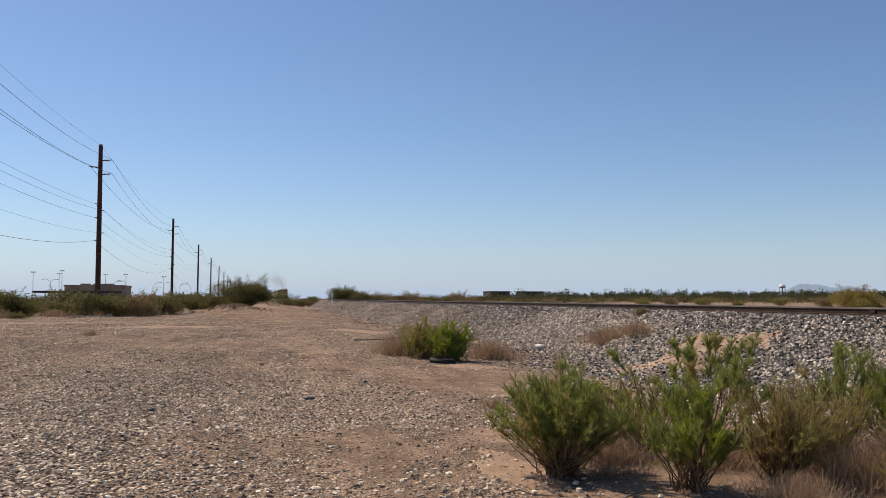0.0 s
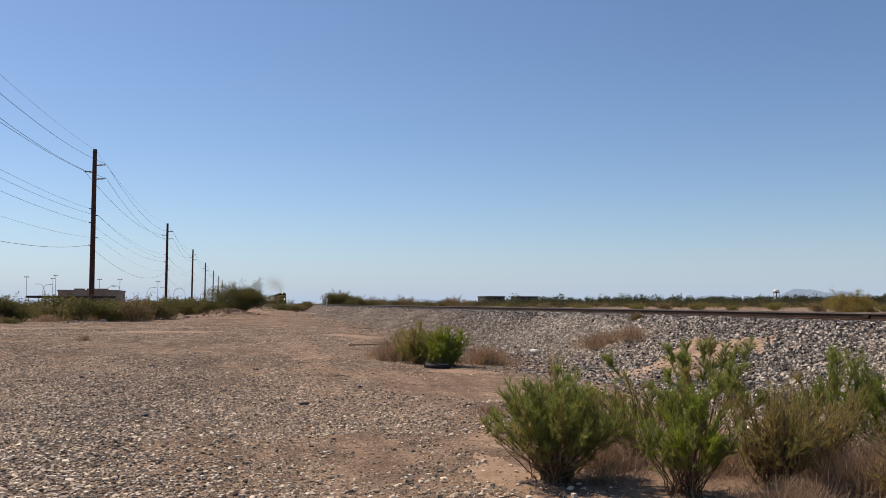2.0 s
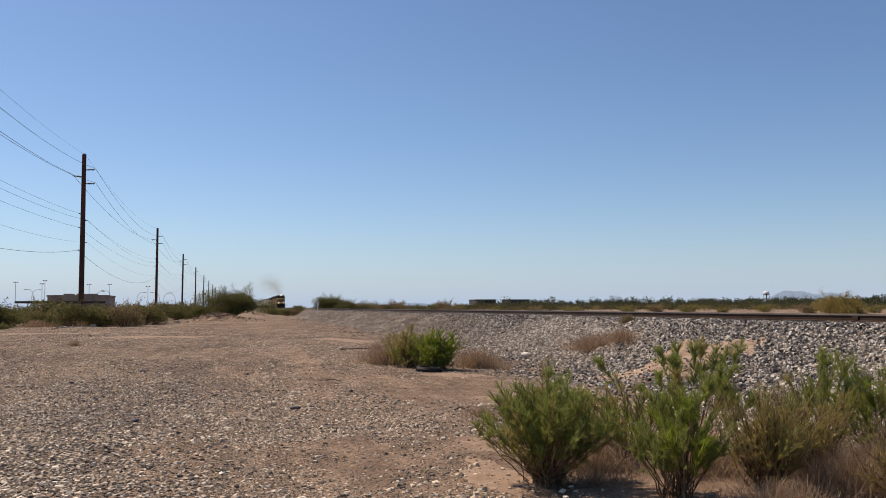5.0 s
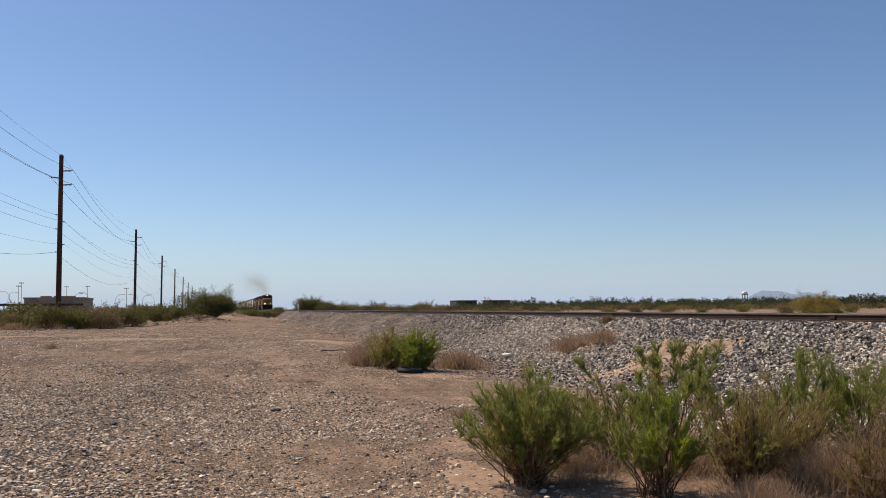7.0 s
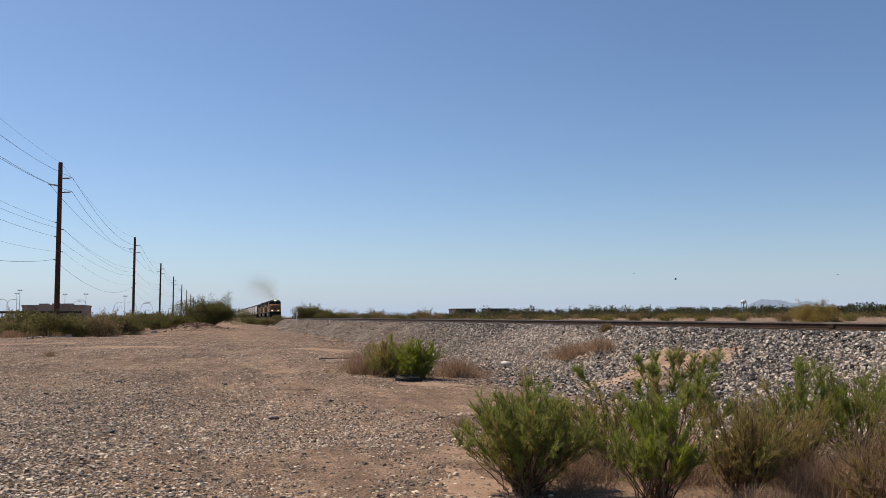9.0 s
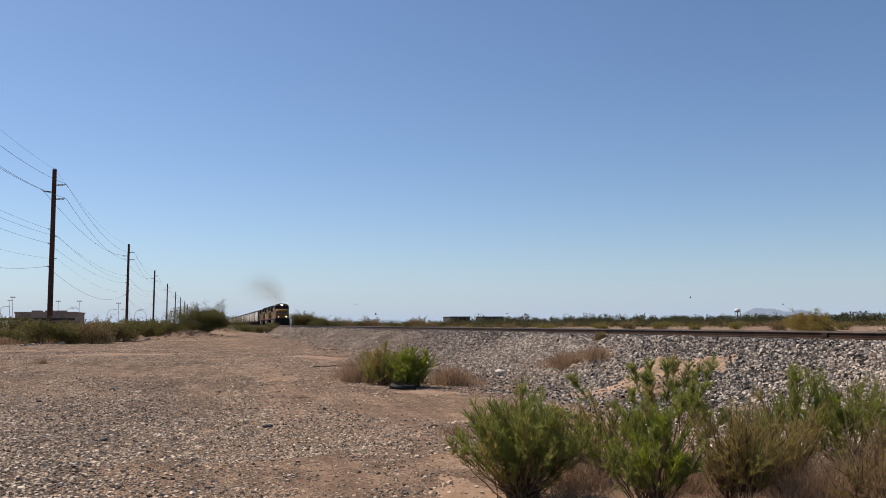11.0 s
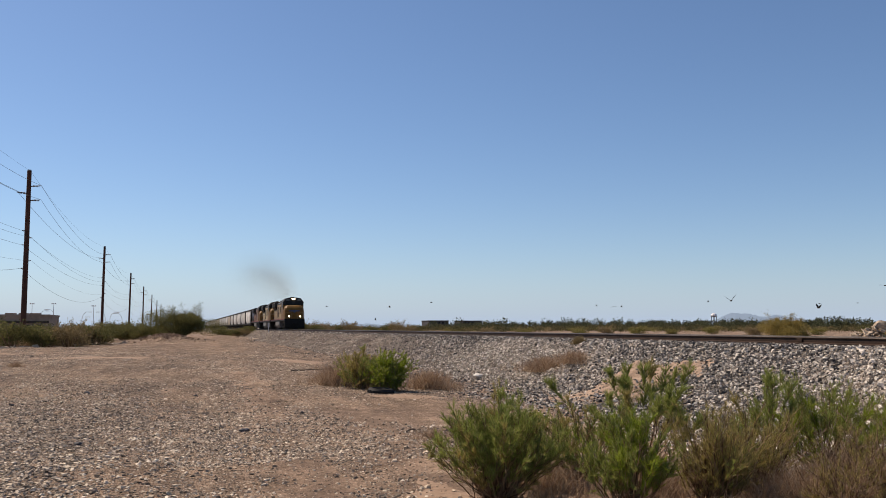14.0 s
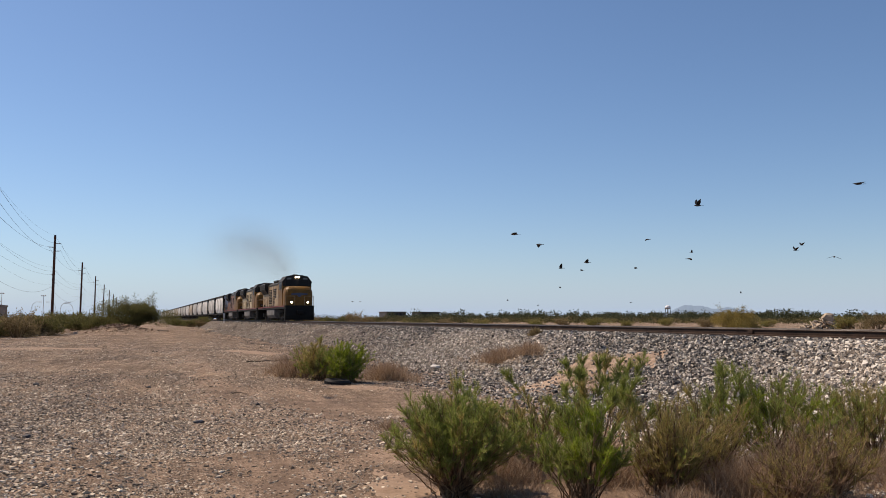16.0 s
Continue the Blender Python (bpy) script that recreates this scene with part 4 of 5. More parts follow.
def ridge(name, az0, az1, d, peak, seed, label):
    """A jagged far range by bearing; its crest rises and falls along the way."""
    m = bpy.data.materials.get("far mountain with haze glow")
    if not m:
        m, nodes, links, bsdf = material("far mountain with haze glow")
        bsdf.inputs["Base Color"].default_value = (0.03, 0.035, 0.045, 1)
        bsdf.inputs["Roughness"].default_value = 1.0
        # bluish emission paints the haze of distance onto the range
        bsdf.inputs["Emission Color"].default_value = (0.28, 0.40, 0.58, 1)
        bsdf.inputs["Emission Strength"].default_value = 0.68
    n, r = 90, np.random.default_rng(seed)
    u = np.linspace(0, 1, n)
    crest = np.sin(np.pi * np.clip(u, 0, 1)) ** 0.6 * (0.70 + 0.15 * np.sin(11 * u + 4.2) + 0.09 * np.sin(23 * u + 1) + 0.035 * np.sin(51 * u) + 0.015 * r.normal(size=n))
    a = np.radians(az0 + (az1 - az0) * u)
    rows = []
    for k, (dd, hh) in enumerate(((d - 350, 0.0), (d - 150, 0.55), (d, 1.0), (d + 250, 0.0))):
        jag = 1 + (0.12 * r.normal(size=n) if k == 1 else 0)
        rows.append(np.stack([dd * np.sin(a), dd * np.cos(a), crest * hh * peak * jag - 2], -1))
    v = np.concatenate(rows)
    q = (np.arange(3)[:, None] * n + np.arange(n - 1)[None]).ravel()
    return tagged(mesh_from(name, v, np.stack([q, q + 1, q + 1 + n, q + n], 1), m, smooth=True), label, "mountains", kind="structure")


ridge("backdrop_mountains", 32.0, 43.0, 4300, 84, 3, "hazy blue mountain range on the horizon")
ridge("backdrop_hills", 8.5, 14.5, 4300, 36, 5, "faint hazy hills on the horizon")

# ---- things by the track ----

def tyre(x, y, z, turn):
    ob = tagged(new("old_tyre"), "black worn tyre lying flat on the dirt", "tyre")
    bm = bmesh.new()
    prof = [(0.20, 0.02), (0.24, -0.02), (0.30, -0.02), (0.335, 0.03), (0.335, 0.15), (0.30, 0.20), (0.24, 0.20), (0.20, 0.16), (0.235, 0.13), (0.235, 0.05)]
    n, rings = 32, []
    for k in range(n):
        a = k * math.tau / n
        rings.append([bm.verts.new((p * math.cos(a), p * math.sin(a), h)) for p, h in prof])
    for k in range(n):
        for q in range(len(prof)):
            bm.faces.new((rings[k][q], rings[(k + 1) % n][q], rings[(k + 1) % n][(q + 1) % len(prof)], rings[k][(q + 1) % len(prof)]))
    part("casing", bm, surface("black rubber", (0.012, 0.012, 0.013), (0.03, 0.028, 0.027), 30, 3, 0.7), ob)
    for k in range(24):
        bm = bmesh.new()
        a = k * math.tau / 24
        box(bm, 0.333, 0.345, -0.028, 0.028, 0.03, 0.15)
        bmesh.ops.rotate(bm, verts=bm.verts, matrix=Matrix.Rotation(a, 3, "Z"))
        part("tread_block", bm, bpy.data.materials["black rubber"], ob)
    ob.matrix_basis = pose(x, y, z, 4, 3, turn)


tyre(4.88, 21.9, float(height(4.88, 21.9)) - 0.07, 20)

post = tagged(new("marker_post"), "grey trackside marker post with a small plate", "marker post")
bm = bmesh.new()
box(bm, -0.06, 0.06, -0.06, 0.06, -0.4, 1.5)
part("post", bm, M_STEEL, post)
bm = bmesh.new()
box(bm, -0.15, 0.15, -0.09, -0.062, 0.85, 1.5, 0.01)
part("plate", bm, M_STEEL, post)
post.matrix_basis = pose(12.7, 138, float(ballast_height(12.7, 138)))


def rock(name, x, y, z, r, seed, mat, flat=0.6, label="", category="rock", group=""):
    bm = bmesh.new()
    bmesh.ops.create_icosphere(bm, subdivisions=2, radius=r)
    g = np.random.default_rng(seed)
    cuts = [(Vector(unit(g.normal(size=3))), r * g.uniform(0.55, 0.85)) for _ in range(9)]
    for v in bm.verts:
        for nrm, lim in cuts:
            over = v.co.dot(nrm) - lim
            if over > 0:
                v.co -= nrm * over
        v.co.z *= flat
    ob = part(name, bm, mat)
    ob.matrix_basis = pose(x, y, z, 0, 0, seed * 37 % 360)
    return tagged(ob, label, category, group)


M_PALE = surface("pale broken concrete", (0.36, 0.28, 0.20), (0.48, 0.39, 0.30), 6, 1.2, 0.9, bump=0.5)
M_CHALK = surface("chalk-white broken stone", (0.62, 0.58, 0.52), (0.74, 0.70, 0.64), 6, 1.2, 0.9, bump=0.4)
M_DARKSTONE = surface("dark slate stone", (0.035, 0.036, 0.042), (0.07, 0.07, 0.075), 20, 3, 0.6)
rock("white_rock", 10.2, 133, float(ballast_height(10.2, 133)) + 0.1, 0.55, 3, M_PALE, 0.6, "pale white block lying by the track")
rock("pale_rock", 10.1, 29.2, float(ballast_height(10.1, 29.2)) + 0.08, 0.22, 4, M_CHALK, 0.45, "pale flat rock at the foot of the ballast")
rock("dark_stone", 0.96, 14.3, float(height(0.96, 14.3)) + 0.01, 0.11, 5, M_DARKSTONE, 0.35, "dark flat stone on the dirt road")
for k, (x, y, r) in enumerate(((-2.3, 23.5, 0.10), (-1.4, 13.3, 0.06), (-3.5, 20.5, 0.06), (0.3, 22.0, 0.06), (2.2, 16.8, 0.05))):
    rock("dark_stone", x, y, float(height(x, y)) + 0.01, r, 8 + k, M_DARKSTONE, 0.6, "small dark stone on the dirt road", "rock", "loose dark stones")
clump = straw(77, 0.22, 0.3, 700, M_LEAF_B, 0.012)
clump.name = "dead_weed"
clump.matrix_basis = pose(13.25, 27.6, float(ballast_height(13.25, 27.6)))
tagged(clump, "dark dead weed on the ballast shoulder", "weed")

# broken concrete heap over the track
pile = tagged(new("rubble_heap"), "heap of broken tan concrete and rubble", "rubble heap")
g = random.Random(9)
for k in range(60):
    u = g.uniform(-1, 1)
    r = g.uniform(0.25, 0.75)
    q = rock("chunk", 112.5 + 4.2 * u, 119 + g.uniform(-1.5, 1.5), 0.2 + (1 - abs(u)) * g.uniform(0, 1.3), r, 100 + k, M_PALE, g.uniform(0.4, 0.8), "", "")
    q.parent = pile
    for key in list(q.keys()):
        del q[key]
for k in range(36):
    u = g.uniform(-1, 1)
    bm = bmesh.new()
    w = g.uniform(0.3, 1.0)
    box(bm, -w, w, -g.uniform(0.1, 0.5), g.uniform(0.1, 0.5), -0.08, 0.08, 0.02)
    q = part("slab", bm, M_PALE, pile)
    q.matrix_basis = pose(112.5 + 4.6 * u, 118.2 + g.uniform(-1.2, 1.2), 0.3 + (1 - abs(u)) * g.uniform(0, 1.4), g.uniform(-50, 50), g.uniform(-45, 45), g.uniform(0, 180))
q = rock("slab", 112.6, 118.5, 1.9, 1.25, 200, M_PALE, 1.0, "", "")
q.parent = pile

# sticks and dead branches
M_STICK = surface("weathered dead wood", (0.10, 0.075, 0.055), (0.19, 0.15, 0.115), 14, 2, 0.9, bump=0.4)
for x, y, ln, turn, r in ((5.4, 24.6, 0.9, 10, 0.02), (4.9, 26.8, 1.1, -15, 0.02), (4.6, 33.5, 1.3, 5, 0.03), (6.1, 36.0, 2.2, 60, 0.05), (3.5, 13.2, 0.4, 30, 0.012), (2.4, 7.0, 0.6, -25, 0.007), (3.2, 6.7, 0.8, 15, 0.008), (2.2, 19.5, 0.4, 0, 0.012)):
    bm = bmesh.new()
    p = Vector((-ln / 2, 0, r))
    for k in range(5):
        nxt = Vector((-ln / 2 + ln * (k + 1) / 5, g.uniform(-0.06, 0.06) * ln, r + g.uniform(0, 0.03)))
        rod(bm, p, nxt, r * (1 - k * 0.13), r * (1 - (k + 1) * 0.13), 6)
        p = nxt
    ob = tagged(part("dead_branch", bm, M_STICK), "weathered dead stick lying on the dirt", "stick", "dead sticks")
    ob.matrix_basis = pose(x, y, float(height(x, y)), 0, 0, turn)

# sleepers and their fixings, nearest first
bm = bmesh.new()
box(bm, -1.3, 1.3, -0.11, 0.11, -0.17, 0.0, 0.012)
tie_mesh = part("sleeper", bm, M_TIE, track)
tie_mesh.matrix_basis = pose(TRACK, 6.0, 1.222)
for k in range(1, 290):
    o = tie_mesh.copy()
    scene.collection.objects.link(o)
    o.matrix_basis = pose(TRACK + g.uniform(-0.04, 0.04), 6.0 + 0.53 * k, 1.222, 0, 0, g.uniform(-1, 1))
bm = bmesh.new()
box(bm, -0.05, -0.012, -0.1, 0.1, 1.262, 1.35, 0.006)
bar = part("joint_bar", bm, M_RAIL, track, "bolted rail joint bar")
bar.matrix_basis = pose(TRACK - 0.7525, 18.6, 0.006)

# ---- train ----
# nose and cab yellow is darkened for shade, the lead hood's paled for sun
M_YEL = surface("weathered yellow paint in a shaded tone", (0.135, 0.065, 0.012), (0.20, 0.098, 0.018), 3, 0.8, 0.5, stain=(0.085, 0.05, 0.02), bump=0.05)
M_YEL_D = surface("bleached dusty yellow paint in a sunlit tone", (0.24, 0.165, 0.09), (0.40, 0.30, 0.19), 2.5, 0.9, 0.6, stain=(0.10, 0.07, 0.045), bump=0.05)
M_YEL_P = surface("pale chalky yellow paint", (0.36, 0.28, 0.17), (0.52, 0.43, 0.29), 2.5, 0.9, 0.6, stain=(0.13, 0.09, 0.055), bump=0.05)
# the third hood's red-brown is the shadow on that engine, put into paint
M_HOOD_SHADE = surface("weathered paint toned to a shaded red-brown", (0.15, 0.075, 0.055), (0.25, 0.14, 0.10), 2.5, 0.9, 0.6, stain=(0.07, 0.045, 0.04), bump=0.05)
M_LGREY = surface("dark sooty roof and shaded cab front paint", (0.018, 0.018, 0.018), (0.034, 0.033, 0.032), 4, 0.6, 0.6, stain=(0.02, 0.019, 0.018))
M_DARK = surface("sooty black underframe", (0.008, 0.0075, 0.007), (0.02, 0.018, 0.016), 8, 1, 0.8)
M_TANKG = surface("dusty fuel tank", (0.13, 0.125, 0.12), (0.20, 0.19, 0.18), 4, 0.7, 0.7)
M_RED = surface("red sill stripe", (0.14, 0.02, 0.014), (0.18, 0.03, 0.02), 6, 1, 0.5)
M_BLUE = surface("blue emblem paint", (0.04, 0.05, 0.10), (0.06, 0.07, 0.13), 6, 1, 0.4)
M_WHEEL = surface("oily wheel steel", (0.05, 0.042, 0.036), (0.10, 0.085, 0.07), 10, 2, 0.6, 0.5)
M_CARS = [surface("dusty grey car paint", (0.56, 0.54, 0.50), (0.66, 0.64, 0.60), 3, 0.4, 0.6, stain=(0.24, 0.21, 0.18), bump=0.05),
          surface("pale grey car paint", (0.70, 0.68, 0.64), (0.80, 0.78, 0.74), 3, 0.4, 0.6, stain=(0.32, 0.28, 0.24), bump=0.05),
          surface("tan-grey car paint", (0.50, 0.43, 0.34), (0.60, 0.53, 0.44), 3, 0.4, 0.6, stain=(0.22, 0.16, 0.12), bump=0.05)]
M_LIGHT, nodes_, links_, bs_ = material("lit headlight")
bs_.inputs["Emission Color"].default_value = (1.0, 0.82, 0.55, 1)
bs_.inputs["Emission Strength"].default_value = 9.0
M_UNLIT = surface("unlit lamp glass", (0.10, 0.10, 0.10), (0.16, 0.16, 0.16), 10, 2, 0.15)


def wheelset(ob, y, r=0.53):
    """Two flanged wheels on an axle that runs across the track."""
    bm = bmesh.new()
    for s in (-1, 1):
        rod(bm, (s * 0.69, 0, 0), (s * 0.82, 0, 0), r, r - 0.01, 16)
        rod(bm, (s * 0.66, 0, 0), (s * 0.69, 0, 0), r + 0.025, r + 0.025, 16)
        rod(bm, (s * 0.82, 0, 0), (s * 0.90, 0, 0), 0.14, 0.12, 10)
        for k in range(3):
            a = k * math.tau / 3
            box(bm, s * 0.825 - 0.01, s * 0.825 + 0.01, 0.28 * math.cos(a) - 0.07, 0.28 * math.cos(a) + 0.07, 0.28 * math.sin(a) - 0.07, 0.28 * math.sin(a) + 0.07)
    rod(bm, (-0.7, 0, 0), (0.7, 0, 0), 0.09, 0.09, 10)
    w = part("wheelset", bm, M_WHEEL, ob)
    w.matrix_basis = pose(0, y, r)
    return w


def truck_frame(ob, y0, y1, z=0.62):
    """Side frames with springs over the axles."""
    for s in (-1, 1):
        bm = bmesh.new()
        prism(bm, [(y0 - 0.5, z + 0.05), (y0 - 0.35, z + 0.3), (y0 + 0.6, z + 0.32), (y0 + 0.9, z + 0.12), ((y0 + y1) / 2, z + 0.06), (y1 - 0.9, z + 0.12), (y1 - 0.6, z + 0.32),
                   (y1 + 0.35, z + 0.3), (y1 + 0.5, z + 0.05), (y1 + 0.3, z - 0.15), (y1 - 0.8, z - 0.12), ((y0 + y1) / 2, z - 0.28), (y0 + 0.8, z - 0.12), (y0 - 0.3, z - 0.15)], "x", s * 0.93, s * 1.10)
        for u in (0.3, 0.5, 0.7):
            c = y0 + (y1 - y0) * u
            rod(bm, (s * 1.14, c, z - 0.15), (s * 1.14, c, z + 0.3), 0.09, 0.09, 8)
        part("side_frame", bm, M_DARK, ob)


def handrail(ob, x, y0, y1, z):
    bm = bmesh.new()
    n = max(2, int((y1 - y0) / 1.6))
    for k in range(n + 1):
        y = y0 + (y1 - y0) * k / n
        rod(bm, (x, y, z), (x, y, z + 1.0), 0.022, 0.022, 5)
    rod(bm, (x, y0, z + 1.0), (x, y1, z + 1.0), 0.022, 0.022, 5)
    part("handrail", bm, M_YEL, ob)


def locomotive(lit, text, paint):
    ob = tagged(new("locomotive"), text, "locomotive", "train vehicles")
    bm = bmesh.new()
    box(bm, -1.52, 1.52, 0.9, 21.7, 1.30, 1.62, 0.03)
    box(bm, -0.5, 0.5, 1.0, 21.5, 0.85, 1.32)
    part("underframe", bm, M_DARK, ob)
    bm = bmesh.new()
    for s in (-1, 1):
        box(bm, s * 1.535 - 0.008, s * 1.535 + 0.008, 1.0, 21.6, 1.50, 1.62)
    part("sill_stripe", bm, M_RED, ob)
    # pilot with plough and steps
    bm = bmesh.new()
    prism(bm, [(0.55, 0.12), (0.35, 0.14), (0.25, 0.55), (0.30, 1.62), (0.95, 1.62), (0.95, 0.35)], "x", -1.5, 1.5)
    box(bm, -0.30, 0.30, -0.25, 0.4, 0.75, 1.1, 0.04)
    for s in (-1, 1):
        for k in range(4):
            box(bm, s * 1.42 - 0.14, s * 1.42 + 0.14, 0.5, 1.0, 0.3 + 0.33 * k, 0.34 + 0.33 * k)
    part("pilot", bm, M_DARK, ob)
    # wide chamfered nose
    bm = bmesh.new()
    front = [(-1.50, 1.2), (-1.42, 0.86), (-1.2, 0.66), (-0.8, 0.57), (0.8, 0.57), (1.2, 0.66), (1.42, 0.86), (1.50, 1.2), (1.50, 2.4), (-1.50, 2.4)]
    rings = []
    for z, w, back in ((1.62, 1.0, 0.0), (2.75, 1.0, 0.02), (3.05, 0.985, 0.06), (3.3, 0.95, 0.16), (3.5, 0.88, 0.34), (3.63, 0.78, 0.6), (3.68, 0.66, 0.9)):
        rings.append([bm.verts.new((x * w, min(y + back, 2.4), z)) for x, y in front])
    for a, b in zip(rings, rings[1:]):
        for k in range(10):
            bm.faces.new((a[k], a[(k + 1) % 10], b[(k + 1) % 10], b[k]))
    bm.faces.new(rings[0][::-1])
    bm.faces.new(rings[-1])
    nose = part("nose", bm, M_YEL, ob)
    bm = bmesh.new()
    wing = [(-0.85, 2.74), (-0.3, 2.70), (0.3, 2.70), (0.85, 2.74), (0.85, 2.88), (0.3, 2.92), (-0.3, 2.92), (-0.85, 2.88)]
    prism(bm, wing, "y", 0.555, 0.60)
    prism(bm, [(-0.2, 2.95), (-0.2, 2.62), (0, 2.5), (0.2, 2.62), (0.2, 2.95)], "y", 0.545, 0.59)
    part("emblem", bm, M_BLUE, nose, "blue winged shield emblem")
    bm = bmesh.new()
    box(bm, -0.95, -0.35, 0.52, 0.6, 1.7, 2.45, 0.01)
    part("nose_door", bm, M_YEL, nose)
    for k in (-1, 1):
        bm = bmesh.new()
        for p, q in (((k * 1.44, 1.62), (k * 1.44, 2.6)), ((k * 0.5, 1.62), (k * 0.5, 2.6)), ((k * 1.44, 2.6), (k * 0.5, 2.6))):
            rod(bm, (p[0], 0.42, p[1]), (q[0], 0.42, q[1]), 0.025, 0.025, 6)
        part("front_handrail", bm, M_YEL_D, ob)
    # cab
    bm = bmesh.new()
    prism(bm, [(-1.55, 1.62), (1.55, 1.62), (1.55, 4.15), (1.12, 4.72), (0.5, 4.84), (-0.5, 4.84), (-1.12, 4.72), (-1.55, 4.15)], "y", 2.2, 4.9)
    cab = part("cab", bm, M_YEL, ob)
    bm = bmesh.new()
    prism(bm, [(-1.57, 4.02), (-1.57, 4.17), (-1.13, 4.75), (-0.5, 4.87), (0.5, 4.87), (1.13, 4.75), (1.57, 4.17), (1.57, 4.02), (1.2, 4.6), (-1.2, 4.6)], "y", 2.05, 4.95)
    box(bm, -0.25, 0.25, 3.2, 4.2, 4.86, 5.0, 0.04)
    part("cab_roof", bm, M_LGREY, cab)
    # dark panel puts the shadow on the upper cab front into its colour
    bm = bmesh.new()
    prism(bm, [(-1.54, 3.72), (1.54, 3.72), (1.54, 4.13), (1.11, 4.69), (-1.11, 4.69), (-1.54, 4.13)], "y", 2.14, 2.21)
    part("cab_front", bm, M_LGREY, cab)
    for x0, x1 in ((-1.2, -0.15), (0.15, 1.2)):
        bm = bmesh.new()
        box(bm, x0, x1, 2.10, 2.15, 3.78, 4.38, 0.01)
        part("windscreen", bm, M_GLASS, cab)
    for s in (-1, 1):
        for y0, y1 in ((2.5, 3.3), (3.4, 4.2)):
            bm = bmesh.new()
            box(bm, s * 1.56 - 0.012, s * 1.56 + 0.012, y0, y1, 3.35, 4.0)
            part("side_window", bm, M_GLASS, cab)
        bm = bmesh.new()
        box(bm, s * 0.86 - 0.24, s * 0.86 + 0.24, 2.06, 2.12, 4.40, 4.58)
        part("number_board", bm, M_UNLIT, cab)
    glow = M_LIGHT if lit else M_UNLIT
    bm = bmesh.new()
    for s in (-1, 1):
        rod(bm, (s * 0.14, 2.02, 4.66), (s * 0.14, 2.12, 4.66), 0.11, 0.11, 14)
    part("headlight", bm, glow, cab)
    for s in (-1, 1):
        bm = bmesh.new()
        rod(bm, (s * 0.84, 0.34, 1.96), (s * 0.84, 0.5, 1.96), 0.11, 0.11, 14)
        part("ditch_light", bm, glow, nose)
        bm = bmesh.new()
        box(bm, s * 0.84 - 0.17, s * 0.84 + 0.17, 0.40, 0.62, 1.8, 2.12, 0.02)
        part("lamp_housing", bm, M_DARK, nose)
    # long hood
    bm = bmesh.new()
    prism(bm, [(-0.98, 1.62), (0.98, 1.62), (0.98, 4.05), (-0.98, 4.05)], "y", 4.9, 20.9)
    hood = part("hood", bm, paint, ob)
    bm = bmesh.new()
    prism(bm, [(-0.99, 4.02), (0.99, 4.02), (0.99, 4.2), (0.62, 4.5), (-0.62, 4.5), (-0.99, 4.2)], "y", 4.9, 16.4)
    part("hood_roof", bm, M_LGREY, hood)
    for y0, y1, z1 in ((5.0, 7.6, 4.75), (10.4, 13.2, 4.68), (8.2, 9.6, 4.62)):
        bm = bmesh.new()
        box(bm, -0.85, 0.85, y0, y1, 4.45, z1, 0.06)
        part("roof_hatch", bm, M_LGREY, hood)
    bm = bmesh.new()
    box(bm, -0.35, 0.35, 9.7, 10.3, 4.48, 4.86, 0.03)
    part("exhaust_stack", bm, M_DARK, hood)
    bm = bmesh.new()
    prism(bm, [(-0.99, 3.2), (-1.42, 3.75), (-1.42, 4.38), (-1.1, 4.56), (1.1, 4.56), (1.42, 4.38), (1.42, 3.75), (0.99, 3.2)], "y", 16.4, 20.7)
    part("radiator", bm, M_LGREY, hood)
    for s in (-1, 1):
        bm = bmesh.new()
        box(bm, s * 1.425 - 0.01, s * 1.425 + 0.01, 16.8, 20.3, 3.85, 4.32)
        part("radiator_grille", bm, M_DARK, hood)
        for k in range(9):
            bm = bmesh.new()
            y = 5.3 + 1.15 * k
            box(bm, s * 0.99 - 0.012, s * 0.99 + 0.012, y, y + 1.02, 1.75, 3.75, 0.004)
            part("hood_door", bm, paint, hood)
            if k in (1, 2, 4, 5, 7, 8):
                bm = bmesh.new()
                for q in range(9):
                    box(bm, s * 1.006 - 0.014, s * 1.006 + 0.014, y + 0.08, y + 0.94, 2.0 + 0.19 * q, 2.13 + 0.19 * q)
                part("louvre", bm, M_DARK, hood, "dark louvred vent")
        bm = bmesh.new()
        box(bm, s * 1.2 - 0.24, s * 1.2 + 0.24, 5.0, 8.2, 1.62, 2.5, 0.04)
        part("side_box", bm, paint, ob)
        handrail(ob, s * 1.48, 8.4, 21.4, 1.62)
    bm = bmesh.new()
    prism(bm, [(-1.45, 0.65), (-1.2, 0.3), (1.2, 0.3), (1.45, 0.65), (1.45, 1.28), (-1.45, 1.28)], "y", 8.2, 14.2)
    part("fuel_tank", bm, M_TANKG, ob)
    bm = bmesh.new()
    box(bm, -1.5, 1.5, 21.6, 21.95, 0.25, 1.62)
    box(bm, -0.25, 0.25, 21.9, 22.5, 0.75, 1.1, 0.03)
    part("rear_pilot", bm, M_DARK, ob)
    sets = [wheelset(ob, y) for y in (2.9, 4.9, 6.7, 15.6, 17.4, 19.4)]
    truck_frame(ob, 2.9, 6.7)
    truck_frame(ob, 15.6, 19.4)
    return ob, sets


